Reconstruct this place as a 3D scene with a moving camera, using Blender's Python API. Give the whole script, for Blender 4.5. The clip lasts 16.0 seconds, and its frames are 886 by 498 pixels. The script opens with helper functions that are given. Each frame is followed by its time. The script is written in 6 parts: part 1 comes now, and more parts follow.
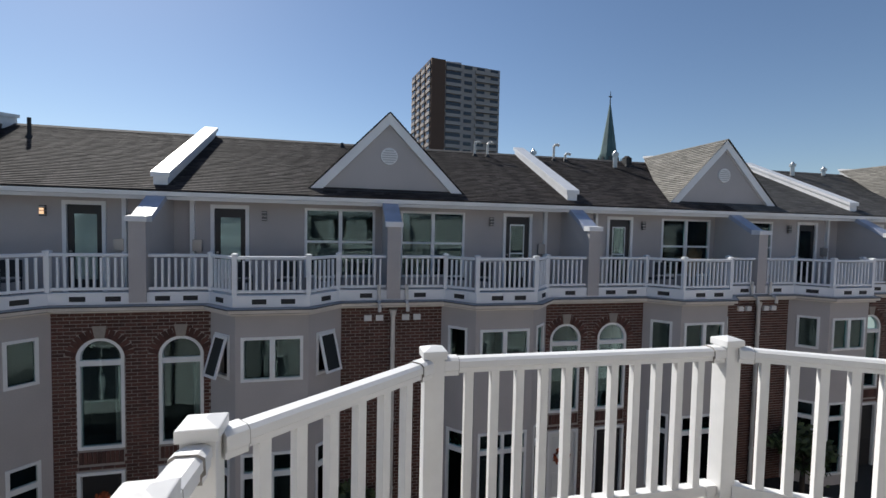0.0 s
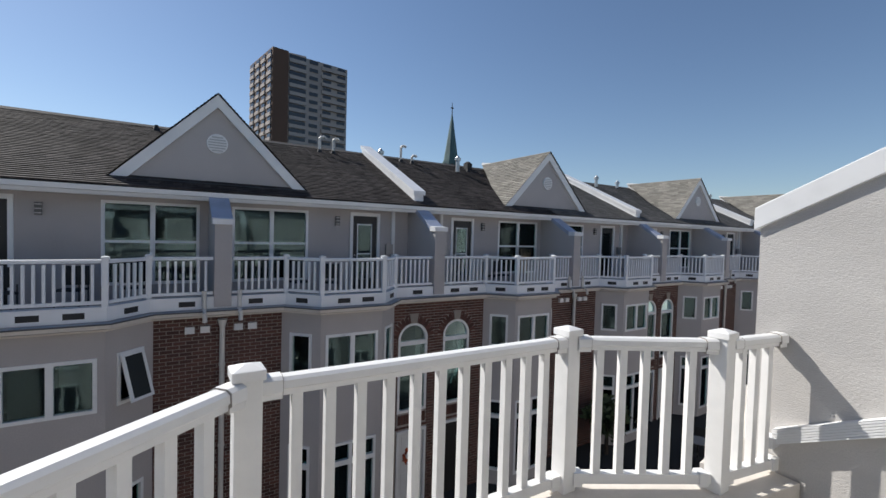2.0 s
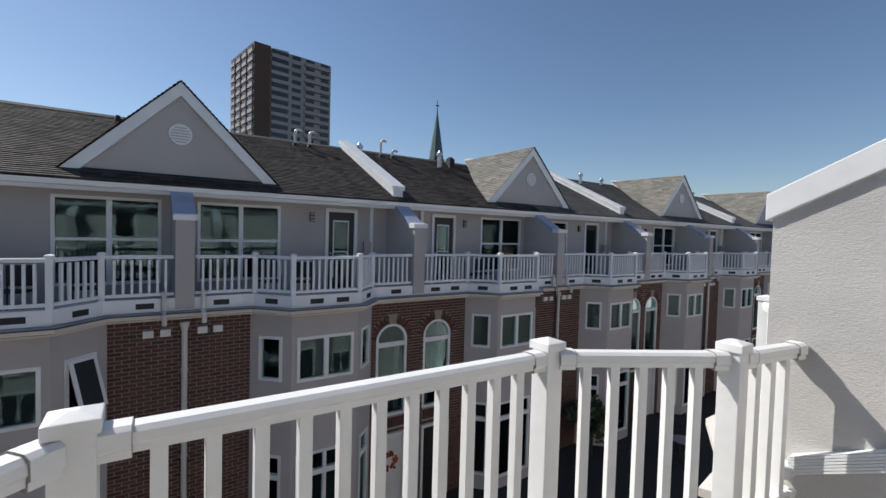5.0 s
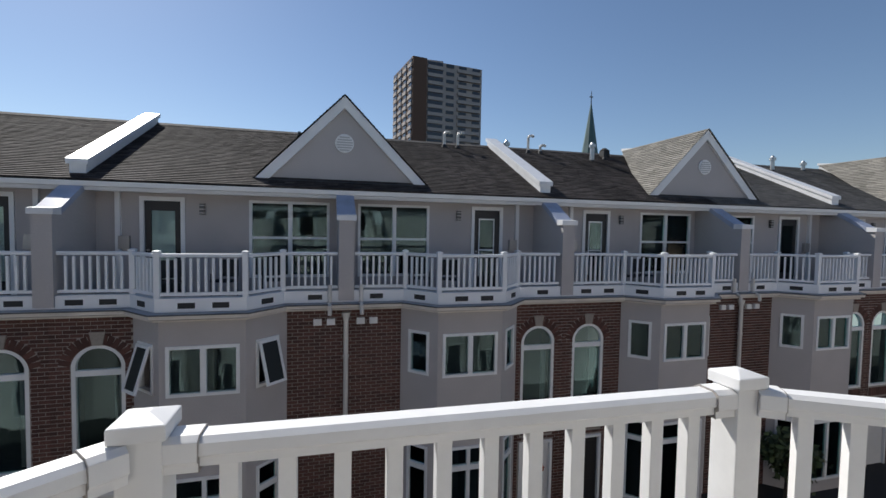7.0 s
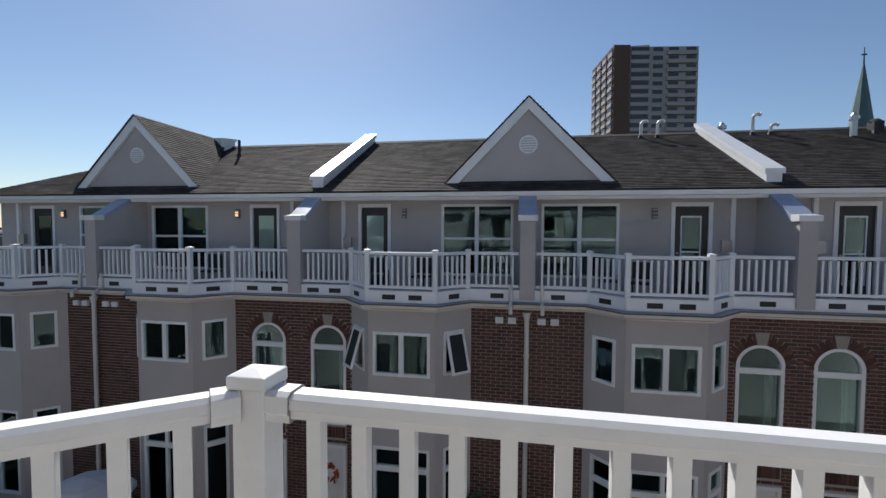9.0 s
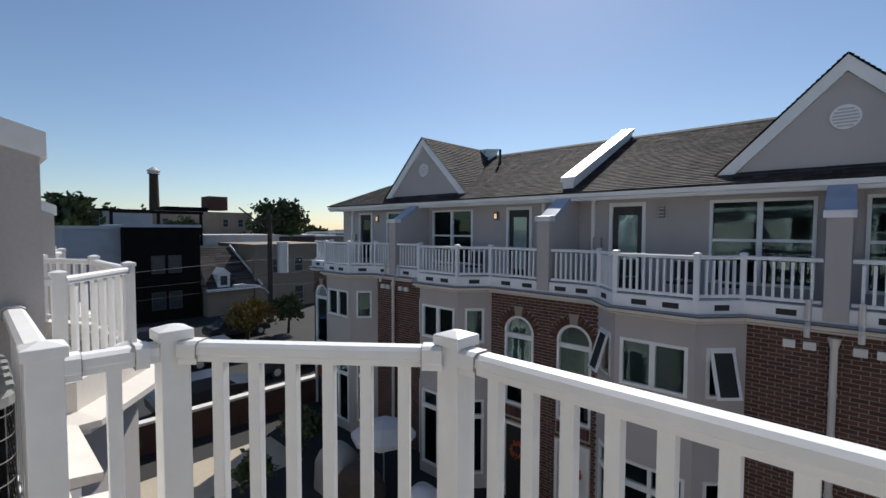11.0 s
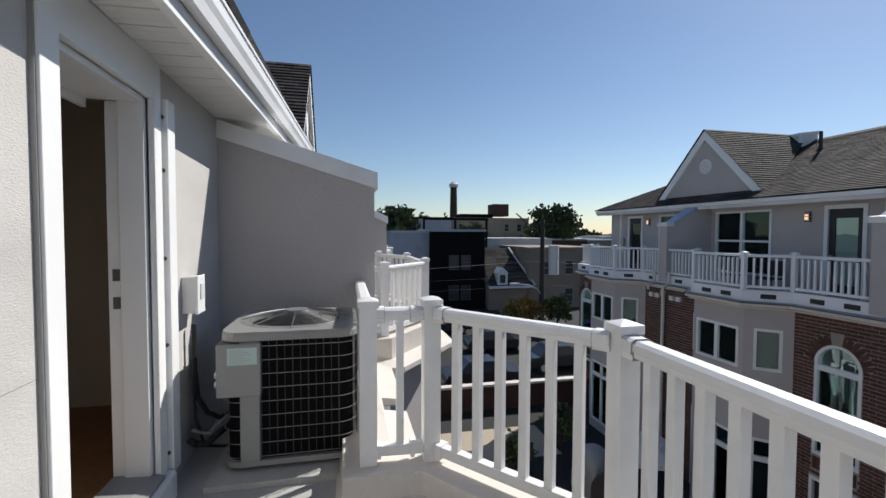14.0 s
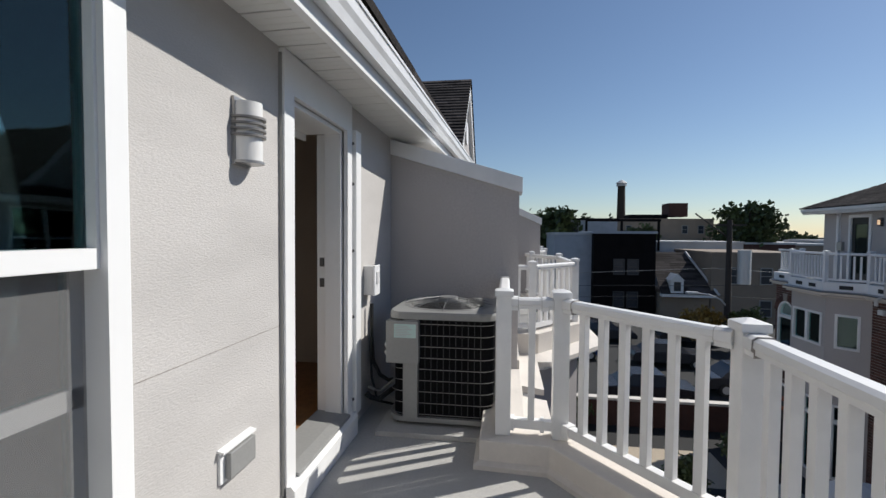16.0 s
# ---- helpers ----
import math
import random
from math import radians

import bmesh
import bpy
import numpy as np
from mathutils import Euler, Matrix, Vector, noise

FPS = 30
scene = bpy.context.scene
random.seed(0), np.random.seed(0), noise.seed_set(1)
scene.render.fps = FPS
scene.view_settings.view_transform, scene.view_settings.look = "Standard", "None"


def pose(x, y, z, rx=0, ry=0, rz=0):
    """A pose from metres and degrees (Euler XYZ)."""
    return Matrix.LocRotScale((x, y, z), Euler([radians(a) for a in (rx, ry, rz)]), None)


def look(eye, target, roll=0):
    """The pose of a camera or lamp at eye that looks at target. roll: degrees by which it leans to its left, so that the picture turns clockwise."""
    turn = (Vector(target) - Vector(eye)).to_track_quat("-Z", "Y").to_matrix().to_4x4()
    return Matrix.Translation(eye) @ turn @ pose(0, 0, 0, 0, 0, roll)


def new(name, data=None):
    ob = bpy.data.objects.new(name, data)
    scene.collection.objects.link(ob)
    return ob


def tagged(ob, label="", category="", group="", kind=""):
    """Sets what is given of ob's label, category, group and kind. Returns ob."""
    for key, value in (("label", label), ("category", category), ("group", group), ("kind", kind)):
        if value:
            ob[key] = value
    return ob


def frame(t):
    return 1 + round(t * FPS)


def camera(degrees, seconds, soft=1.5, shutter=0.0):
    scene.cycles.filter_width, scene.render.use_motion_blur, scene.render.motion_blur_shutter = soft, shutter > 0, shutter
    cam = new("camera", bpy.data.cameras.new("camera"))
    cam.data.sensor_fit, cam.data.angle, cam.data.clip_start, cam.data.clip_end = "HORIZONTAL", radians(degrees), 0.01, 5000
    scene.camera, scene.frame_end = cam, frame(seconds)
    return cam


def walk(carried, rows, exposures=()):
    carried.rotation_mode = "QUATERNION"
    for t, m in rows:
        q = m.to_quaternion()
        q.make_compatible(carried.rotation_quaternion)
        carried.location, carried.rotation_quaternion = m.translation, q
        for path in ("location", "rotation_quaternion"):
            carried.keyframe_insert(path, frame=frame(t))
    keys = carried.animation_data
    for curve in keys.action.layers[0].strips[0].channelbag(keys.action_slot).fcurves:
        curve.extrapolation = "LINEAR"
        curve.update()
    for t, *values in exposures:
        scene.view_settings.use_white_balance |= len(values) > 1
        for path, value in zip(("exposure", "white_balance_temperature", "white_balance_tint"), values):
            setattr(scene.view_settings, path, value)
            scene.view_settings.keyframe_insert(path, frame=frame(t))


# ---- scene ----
cam = camera(90.5, 16.0)
PATH = [
    (0, (-0.451, -2.132, 1.663), (-0.003, -0.185, 1.572), 1.2),
    (0.5, (-0.372, -2.005, 1.663), (0.19, -0.088, 1.579), 1.3),
    (1, (-0.321, -1.931, 1.623), (0.408, -0.07, 1.548), 1.5),
    (1.5, (-0.286, -1.867, 1.587), (0.626, -0.089, 1.518), 1.6),
    (2, (-0.273, -1.801, 1.591), (0.801, -0.115, 1.526), 1.6),
    (2.5, (-0.238, -1.746, 1.591), (0.952, -0.14, 1.533), 1.6),
    (3, (-0.179, -1.701, 1.595), (1.075, -0.144, 1.537), 1.6),
    (5.5, (0.206, -1.388, 1.555), (1.241, 0.322, 1.479), 1.5),
    (6, (0.25, -1.314, 1.56), (1.152, 0.469, 1.48), 1.4),
    (6.5, (0.32, -1.253, 1.544), (1.044, 0.61, 1.458), 1.2),
    (7, (0.412, -1.176, 1.521), (0.93, 0.753, 1.431), 1.0),
    (7.5, (0.486, -1.153, 1.494), (0.814, 0.818, 1.407), 0.9),
    (8, (0.59, -1.199, 1.505), (0.713, 0.796, 1.416), 0.7),
    (8.5, (0.692, -1.241, 1.522), (0.589, 0.754, 1.428), 0.5),
    (9, (0.757, -1.157, 1.481), (0.406, 0.81, 1.39), 0.3),
    (9.5, (0.834, -1.104, 1.448), (0.191, 0.788, 1.358), 0.2),
    (9.7, (0.852, -1.193, 1.449), (0.089, 0.653, 1.359), 0.2),
    (12, (1.277, -1.215, 1.446), (-0.392, -0.117, 1.362), 0.1),
    (12.5, (1.386, -1.201, 1.452), (-0.406, -0.317, 1.372), -0.0),
    (13, (1.487, -1.18, 1.45), (-0.391, -0.495, 1.372), -0.1),
    (13.5, (1.589, -1.18, 1.456), (-0.336, -0.642, 1.378), 0.1),
    (14, (1.686, -1.184, 1.454), (-0.265, -0.751, 1.379), 0.2),
    (14.5, (1.789, -1.197, 1.454), (-0.186, -0.887, 1.381), 0.3),
    (15, (1.891, -1.19, 1.451), (-0.104, -1.055, 1.382), 0.2),
    (15.5, (1.983, -1.14, 1.447), (-0.015, -1.202, 1.374), 0.2),
    (16, (2.067, -1.049, 1.434), (0.089, -1.335, 1.364), 0.4),
]
walk(cam, [(t, look(eye, target, roll)) for t, eye, target, roll in PATH], [(0, 0.10), (3, 0.20), (5.5, 0.09), (9, 0.10), (12, 0.10), (14.5, 0.09), (16, -0.05)])


# ---------------- world and sun ----------------
SUN_EL, SUN_AZ = 41.0, 29.0          # the sun stands over the far row, a little towards -x
world = bpy.data.worlds.new("sky")
scene.world = world
world.use_nodes = True
wn, wl = world.node_tree.nodes, world.node_tree.links
wn.clear()
sky = wn.new("ShaderNodeTexSky")
sky.sky_type = "NISHITA"
sky.sun_disc = False
sky.sun_elevation = radians(SUN_EL)
sky.sun_rotation = radians(-SUN_AZ)
sky.altitude = 0
sky.air_density, sky.dust_density, sky.ozone_density = 1.0, 0.22, 3.0
wbg = wn.new("ShaderNodeBackground")
wbg.inputs["Strength"].default_value = 0.090
wout = wn.new("ShaderNodeOutputWorld")
wmix = wn.new("ShaderNodeMix")
wmix.data_type, wmix.blend_type = "RGBA", "MULTIPLY"
wmix.inputs[0].default_value = 1.0
wmix.inputs[7].default_value = (1.0, 1.0, 1.02, 1)
wl.new(sky.outputs[0], wmix.inputs[6])
wl.new(wmix.outputs[2], wbg.inputs[0])
wl.new(wbg.outputs[0], wout.inputs[0])
sun = new("sun", bpy.data.lights.new("sun", "SUN"))
sun.data.energy, sun.data.angle, sun.data.color = 5.0, radians(0.53), (1.0, 0.965, 0.91)
to_sun = Vector((-math.sin(radians(SUN_AZ)) * math.cos(radians(SUN_EL)), math.cos(radians(SUN_AZ)) * math.cos(radians(SUN_EL)), math.sin(radians(SUN_EL))))
sun.matrix_world = Matrix.Translation((0, 0, 30)) @ to_sun.to_track_quat("Z", "Y").to_matrix().to_4x4()

# ---------------- materials ----------------


def mat(name, rgb, rough=0.6, metal=0.0, grain=0.0, scale=30.0, stain=0.0, stain_scale=1.2, bump=0.0, bump_scale=60.0, rgb2=None, island=0.0, obrand=0.0, spec=0.5, stretch=None):
    """A node material: base colour with fine grain, broad stains, and a bump."""
    m = bpy.data.materials.new(name)
    m.use_nodes = True
    n, l = m.node_tree.nodes, m.node_tree.links
    b = n["Principled BSDF"]
    b.inputs["Roughness"].default_value = rough
    b.inputs["Metallic"].default_value = metal
    b.inputs["Specular IOR Level"].default_value = spec
    b.inputs["Base Color"].default_value = (*rgb, 1)
    co = n.new("ShaderNodeTexCoord")
    col = None

    def darken(factor_socket, amount, prev):
        mix = n.new("ShaderNodeMix")
        mix.data_type = "RGBA"
        mix.blend_type = "MIX"
        if prev is None:
            mix.inputs[6].default_value = (*rgb, 1)
        else:
            l.new(prev, mix.inputs[6])
        dark = rgb2 if rgb2 else tuple(c * (1 - amount) for c in rgb)
        mix.inputs[7].default_value = (*dark, 1)
        l.new(factor_socket, mix.inputs[0])
        return mix.outputs[2]

    def noise_ramp(sc, lo, hi, detail=4.0, long=False):
        t = n.new("ShaderNodeTexNoise")
        t.inputs["Scale"].default_value = sc
        t.inputs["Detail"].default_value = detail
        if long and stretch:
            mp = n.new("ShaderNodeMapping")
            mp.inputs["Scale"].default_value = stretch
            l.new(co.outputs["Object"], mp.inputs["Vector"])
            l.new(mp.outputs[0], t.inputs["Vector"])
        else:
            l.new(co.outputs["Object"], t.inputs["Vector"])
        r = n.new("ShaderNodeMapRange")
        r.inputs[1].default_value, r.inputs[2].default_value = lo, hi
        l.new(t.outputs["Fac"], r.inputs[0])
        return r.outputs[0]

    def scaled(sock, k):
        mm = n.new("ShaderNodeMath")
        mm.operation = "MULTIPLY"
        mm.inputs[1].default_value = k
        l.new(sock, mm.inputs[0])
        return mm.outputs[0]

    if stain:
        col = darken(scaled(noise_ramp(stain_scale, 0.42, 0.75, long=True), stain if rgb2 else 1.0), stain, col)
    if grain:
        col = darken(scaled(noise_ramp(scale, 0.35, 0.7), grain if rgb2 else 1.0), grain, col)
    for kind, amount in (("island", island), ("object", obrand)):
        if amount:
            if kind == "island":
                src = n.new("ShaderNodeNewGeometry").outputs["Random Per Island"]
            else:
                src = n.new("ShaderNodeObjectInfo").outputs["Random"]
            hsv = n.new("ShaderNodeHueSaturation")
            r = n.new("ShaderNodeMapRange")
            r.inputs[3].default_value, r.inputs[4].default_value = 1 - amount, 1 + amount
            l.new(src, r.inputs[0])
            l.new(r.outputs[0], hsv.inputs["Value"])
            if col is None:
                hsv.inputs["Color"].default_value = (*rgb, 1)
            else:
                l.new(col, hsv.inputs["Color"])
            col = hsv.outputs[0]
    if col is not None:
        l.new(col, b.inputs["Base Color"])
    if bump:
        t = n.new("ShaderNodeTexNoise")
        t.inputs["Scale"].default_value = bump_scale
        t.inputs["Detail"].default_value = 5.0
        if stretch:
            bmp = n.new("ShaderNodeMapping")
            bmp.inputs["Scale"].default_value = stretch
            l.new(co.outputs["Object"], bmp.inputs["Vector"])
            l.new(bmp.outputs[0], t.inputs["Vector"])
        else:
            l.new(co.outputs["Object"], t.inputs["Vector"])
        bp = n.new("ShaderNodeBump")
        bp.inputs["Strength"].default_value = bump
        bp.inputs["Distance"].default_value = 0.02
        l.new(t.outputs["Fac"], bp.inputs["Height"])
        l.new(bp.outputs[0], b.inputs["Normal"])
    return m


def glass_mat(name, tint=(0.86, 0.91, 0.91), gloss=1.0):
    m = bpy.data.materials.new(name)
    m.use_nodes = True
    n, l = m.node_tree.nodes, m.node_tree.links
    n.clear()
    out = n.new("ShaderNodeOutputMaterial")
    tr = n.new("ShaderNodeBsdfTransparent")
    tr.inputs[0].default_value = (*tint, 1)
    gl = n.new("ShaderNodeBsdfGlossy")
    gl.inputs["Roughness"].default_value = 0.015
    gl.inputs["Color"].default_value = (0.62, 0.86, 0.86, 1)
    fr = n.new("ShaderNodeFresnel")
    fr.inputs["IOR"].default_value = 1.62
    mx = n.new("ShaderNodeMixShader")
    l.new(fr.outputs[0], mx.inputs[0])
    l.new(tr.outputs[0], mx.inputs[1])
    l.new(gl.outputs[0], mx.inputs[2])
    l.new(mx.outputs[0], out.inputs[0])
    # wavy float glass
    t = n.new("ShaderNodeTexNoise")
    t.inputs["Scale"].default_value = 1.6
    bp = n.new("ShaderNodeBump")
    bp.inputs["Strength"].default_value = 0.12
    bp.inputs["Distance"].default_value = 0.02
    l.new(t.outputs["Fac"], bp.inputs["Height"])
    l.new(bp.outputs[0], gl.inputs["Normal"])
    return m


M_VINYL = mat("white_vinyl", (0.84, 0.83, 0.81), 0.42, grain=0.06, scale=14, stain=0.12, stain_scale=2.2, bump=0.02)
M_VINYL_FAR = mat("white_vinyl_far", (0.78, 0.79, 0.80), 0.5, stain=0.12, stain_scale=0.9)
M_TRIM = mat("white_trim_paint", (0.80, 0.80, 0.79), 0.45, stain=0.08, stain_scale=1.5)
M_STUCCO = mat("pale_stucco", (0.56, 0.537, 0.513), 0.9, grain=0.12, scale=140, stain=0.24, stain_scale=1.3, bump=0.24, bump_scale=70, stretch=(0.9, 0.9, 2.4))
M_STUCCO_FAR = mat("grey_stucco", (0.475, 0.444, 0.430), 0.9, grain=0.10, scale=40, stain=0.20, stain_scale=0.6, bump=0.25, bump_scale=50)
M_COPING = mat("white_coping_metal", (0.78, 0.78, 0.78), 0.4, grain=0.05, scale=8, stain=0.18, stain_scale=2.5)
M_CAP_BLUE = mat("blue_grey_flashing", (0.36, 0.40, 0.50), 0.4, stain=0.2, stain_scale=3.0)
M_SHINGLE = mat("dark_shingle", (0.115, 0.105, 0.098), 0.85, grain=0.45, scale=26, stain=0.45, stain_scale=0.9, bump=0.5, bump_scale=40, spec=0.3)
M_MORTAR = mat("pale_mortar", (0.38, 0.335, 0.30), 0.95, grain=0.2, scale=40, stain=0.2)
M_BRICK = mat("red_brown_brick", (0.115, 0.052, 0.040), 0.85, grain=0.35, scale=45, stain=0.3, stain_scale=1.5, bump=0.3, bump_scale=90, island=0.35)
M_BRICK_ONE = mat("red_brown_brick_single", (0.115, 0.052, 0.040), 0.85, grain=0.35, scale=45, stain=0.2, stain_scale=1.5, bump=0.3, bump_scale=90, obrand=0.35)
M_KEY = mat("cast_stone", (0.33, 0.29, 0.25), 0.85, grain=0.15, scale=30)
M_FLASH_DARK = mat("dark_membrane", (0.07, 0.075, 0.085), 0.6, stain=0.3)
M_VENT_DARK = mat("vent_dark", (0.022, 0.022, 0.022), 0.7)
M_GLASS = glass_mat("window_glass")
# lack of light indoors put into the colour: near-black walls behind the panes
M_ROOM = mat("room_darkness", (0.022, 0.027, 0.028), 0.9, stain=0.5, stain_scale=1.3)
M_CURTAIN = mat("pale_curtain", (0.22, 0.24, 0.24), 0.9, grain=0.1, scale=12)
M_DOOR_BLACK = mat("black_door_paint", (0.018, 0.017, 0.017), 0.45)
M_DOOR_WHITE = mat("white_door_paint", (0.72, 0.72, 0.70), 0.4, stain=0.1)
M_METAL = mat("galvanised_metal", (0.55, 0.55, 0.54), 0.4, metal=0.8, grain=0.15, scale=30)
M_PIPE = mat("pale_pipe", (0.66, 0.63, 0.58), 0.5, stain=0.2)
M_DECK = mat("grey_deck_coating", (0.45, 0.44, 0.42), 0.8, grain=0.12, scale=60, stain=0.28, stain_scale=1.8, bump=0.15)
M_CURB = mat("cream_membrane", (0.68, 0.63, 0.57), 0.7, grain=0.06, scale=30, stain=0.2, stain_scale=2.5, bump=0.08)
M_SOFFIT = mat("white_soffit", (0.76, 0.75, 0.72), 0.5, stain=0.1)
M_AC = mat("grey_painted_steel", (0.30, 0.30, 0.29), 0.45, metal=0.1, grain=0.08, scale=50, stain=0.2)
M_AC_DARK = mat("dark_coil", (0.010, 0.010, 0.011), 0.85, grain=0.4, scale=120, spec=0.05)
M_AC_WIRE = mat("grey_wire", (0.20, 0.20, 0.20), 0.45, metal=0.2)
M_STICKER = mat("pale_green_sticker", (0.50, 0.66, 0.62), 0.5)
M_YELLOW = mat("yellow_sticker", (0.65, 0.50, 0.05), 0.5)
M_BLACK = mat("black_rubber", (0.02, 0.02, 0.02), 0.6)
M_LAMP_GLASS = mat("frosted_white_lamp_glass", (0.80, 0.79, 0.76), 0.3)
M_LAMP_METAL = mat("brushed_nickel", (0.42, 0.41, 0.40), 0.35, metal=0.7, grain=0.1, scale=60)
M_LAMP_RING = mat("satin_grey_lamp_metal", (0.22, 0.21, 0.20), 0.5, metal=0.2, grain=0.1, scale=60)
M_LAMP_DARK = mat("dark_grey_lamp_metal", (0.10, 0.10, 0.10), 0.5, metal=0.3)
# opaque dull pane colour that leaves the sky reflection out of open sashes
M_GLASS_DULL = mat("dull_dark_glass", (0.02, 0.024, 0.024), 0.45, spec=0.25)
M_FRAME_DARK = mat("dark_window_frame", (0.05, 0.05, 0.05), 0.6)
M_GRIME = mat("grey_grime", (0.38, 0.35, 0.32), 0.9, grain=0.4, scale=60)
M_SCREEN = mat("insect_screen", (0.20, 0.20, 0.20), 0.8)
sn, sk = M_SCREEN.node_tree.nodes, M_SCREEN.node_tree.links
s_mix, s_tr = sn.new("ShaderNodeMixShader"), sn.new("ShaderNodeBsdfTransparent")
s_mix.inputs[0].default_value = 0.55          # share of wire in the mesh
sk.new(s_tr.outputs[0], s_mix.inputs[1])
sk.new(sn["Principled BSDF"].outputs[0], s_mix.inputs[2])
sk.new(s_mix.outputs[0], sn["Material Output"].inputs[0])
M_WOOD = mat("oak_floor", (0.33, 0.16, 0.06), 0.4, grain=0.3, scale=18)
M_PLASTER = mat("room_plaster", (0.42, 0.37, 0.32), 0.9, stain=0.1)
M_ASPHALT = mat("asphalt", (0.024, 0.024, 0.024), 0.9, grain=0.3, scale=40, stain=0.35, stain_scale=0.35)
M_CONCRETE = mat("tan_concrete", (0.44, 0.37, 0.28), 0.9, grain=0.15, scale=25, stain=0.2, stain_scale=0.5)
M_BOUNCE_PAVING = mat("grey_bounce_paving", (0.13, 0.125, 0.12), 0.9, grain=0.2, scale=25, stain=0.35, stain_scale=0.5)
M_LEAF = mat("leaf_green", (0.055, 0.075, 0.025), 0.7, island=0.5)
M_LEAF_AUT = mat("leaf_autumn", (0.17, 0.12, 0.03), 0.7, island=0.5)
M_BARK = mat("bark", (0.06, 0.045, 0.035), 0.95, grain=0.4, scale=20)
M_TOWER_BROWN = mat("brown_tower_brick", (0.15, 0.088, 0.06), 0.9, stain=0.1, stain_scale=0.05)
M_TOWER_PALE = mat("pale_tower_concrete", (0.46, 0.40, 0.36), 0.9, stain=0.1, stain_scale=0.08)
M_TOWER_WIN = mat("tower_window", (0.04, 0.045, 0.055), 0.25)
M_COPPER = mat("green_copper", (0.10, 0.17, 0.16), 0.6, stain=0.35, stain_scale=0.15)
M_STONE_DARK = mat("dark_church_stone", (0.12, 0.12, 0.11), 0.9)
M_BLACK_SIDING = mat("black_siding", (0.012, 0.010, 0.010), 0.9, stain=0.3, spec=0.1)
M_LEDGE = mat("grey_ledge_metal", (0.40, 0.41, 0.43), 0.45, stain=0.3, stain_scale=1.5)
M_PALE_SIDING = mat("pale_blue_grey_siding", (0.42, 0.44, 0.48), 0.7, stain=0.15)
M_TAN_BLOCK = mat("tan_render", (0.27, 0.215, 0.165), 0.9, stain=0.2, stain_scale=0.4)
M_ROOF_WHITE = mat("pale_flat_roof", (0.55, 0.55, 0.55), 0.7, stain=0.3, stain_scale=0.3)
M_POLE = mat("dark_timber_pole", (0.05, 0.04, 0.035), 0.9)
M_STEEL = mat("pale_steel", (0.6, 0.6, 0.6), 0.4, metal=0.3)
M_CAR = [mat("car_paint_dark", (0.03, 0.032, 0.04), 0.25), mat("car_paint_white", (0.65, 0.65, 0.65), 0.25), mat("car_paint_blue", (0.03, 0.06, 0.16), 0.25), mat("car_paint_grey", (0.2, 0.2, 0.21), 0.25)]
M_CANVAS = mat("grey_white_canvas", (0.55, 0.55, 0.56), 0.8, stain=0.15)
M_WREATH = mat("autumn_wreath", (0.35, 0.08, 0.03), 0.8, island=0.6)
M_GLOW = bpy.data.materials.new("lit_bulb")
M_GLOW.use_nodes = True
M_GLOW.node_tree.nodes["Principled BSDF"].inputs["Emission Color"].default_value = (1.0, 0.55, 0.22, 1)
M_GLOW.node_tree.nodes["Principled BSDF"].inputs["Emission Strength"].default_value = 1.0

# ---------------- mesh helpers ----------------


def box(bm, x0, x1, y0, y1, z0, z1, m=None):
    vs = [bm.verts.new((x, y, z)) for z in (z0, z1) for y in (y0, y1) for x in (x0, x1)]
    for f in ((0, 2, 3, 1), (4, 5, 7, 6), (0, 1, 5, 4), (2, 6, 7, 3), (0, 4, 6, 2), (1, 3, 7, 5)):
        bm.faces.new([vs[i] for i in f])
    if m is not None:
        for v in vs:
            v.co = m @ v.co
    return vs


def prism(bm, poly, a0, a1, axis="y"):
    """Extrude a polygon: axis y takes (x, z), axis x takes (y, z), axis z takes (x, y)."""
    def at(p, a):
        return {"y": (p[0], a, p[1]), "x": (a, p[0], p[1]), "z": (p[0], p[1], a)}[axis]
    lo = [bm.verts.new(at(p, a0)) for p in poly]
    hi = [bm.verts.new(at(p, a1)) for p in poly]
    n = len(poly)
    bm.faces.new(lo)
    bm.faces.new(hi[::-1])
    for i in range(n):
        bm.faces.new((lo[i], hi[i], hi[(i + 1) % n], lo[(i + 1) % n]))
    return lo + hi


def tube(bm, p, q, r0, r1=None, n=10):
    p, q = Vector(p), Vector(q)
    r1 = r0 if r1 is None else r1
    rot = (q - p).to_track_quat("Z", "Y").to_matrix()
    rings = []
    for c, r in ((p, r0), (q, r1)):
        rings.append([bm.verts.new(c + rot @ Vector((r * math.cos(6.28319 * i / n), r * math.sin(6.28319 * i / n), 0))) for i in range(n)])
    for i in range(n):
        bm.faces.new((rings[0][i], rings[0][(i + 1) % n], rings[1][(i + 1) % n], rings[1][i]))
    bm.faces.new(rings[0][::-1])
    bm.faces.new(rings[1])


def sweep(bm, pts, r, n=8):
    for a, b in zip(pts, pts[1:]):
        tube(bm, a, b, r, r, n)


def mesh_of(name, bm, material, bevel=0.0, smooth=False):
    if bevel:
        bmesh.ops.remove_doubles(bm, verts=bm.verts, dist=1e-5)
        bmesh.ops.bevel(bm, geom=[e for e in bm.edges if e.calc_length() > 3 * bevel], offset=bevel, segments=2, affect="EDGES", profile=0.6)
    bmesh.ops.recalc_face_normals(bm, faces=bm.faces)
    me = bpy.data.meshes.new(name)
    bm.to_mesh(me)
    bm.free()
    for m in (material if isinstance(material, (list, tuple)) else [material]):
        me.materials.append(m)
    if smooth:
        me.shade_smooth()
    return me


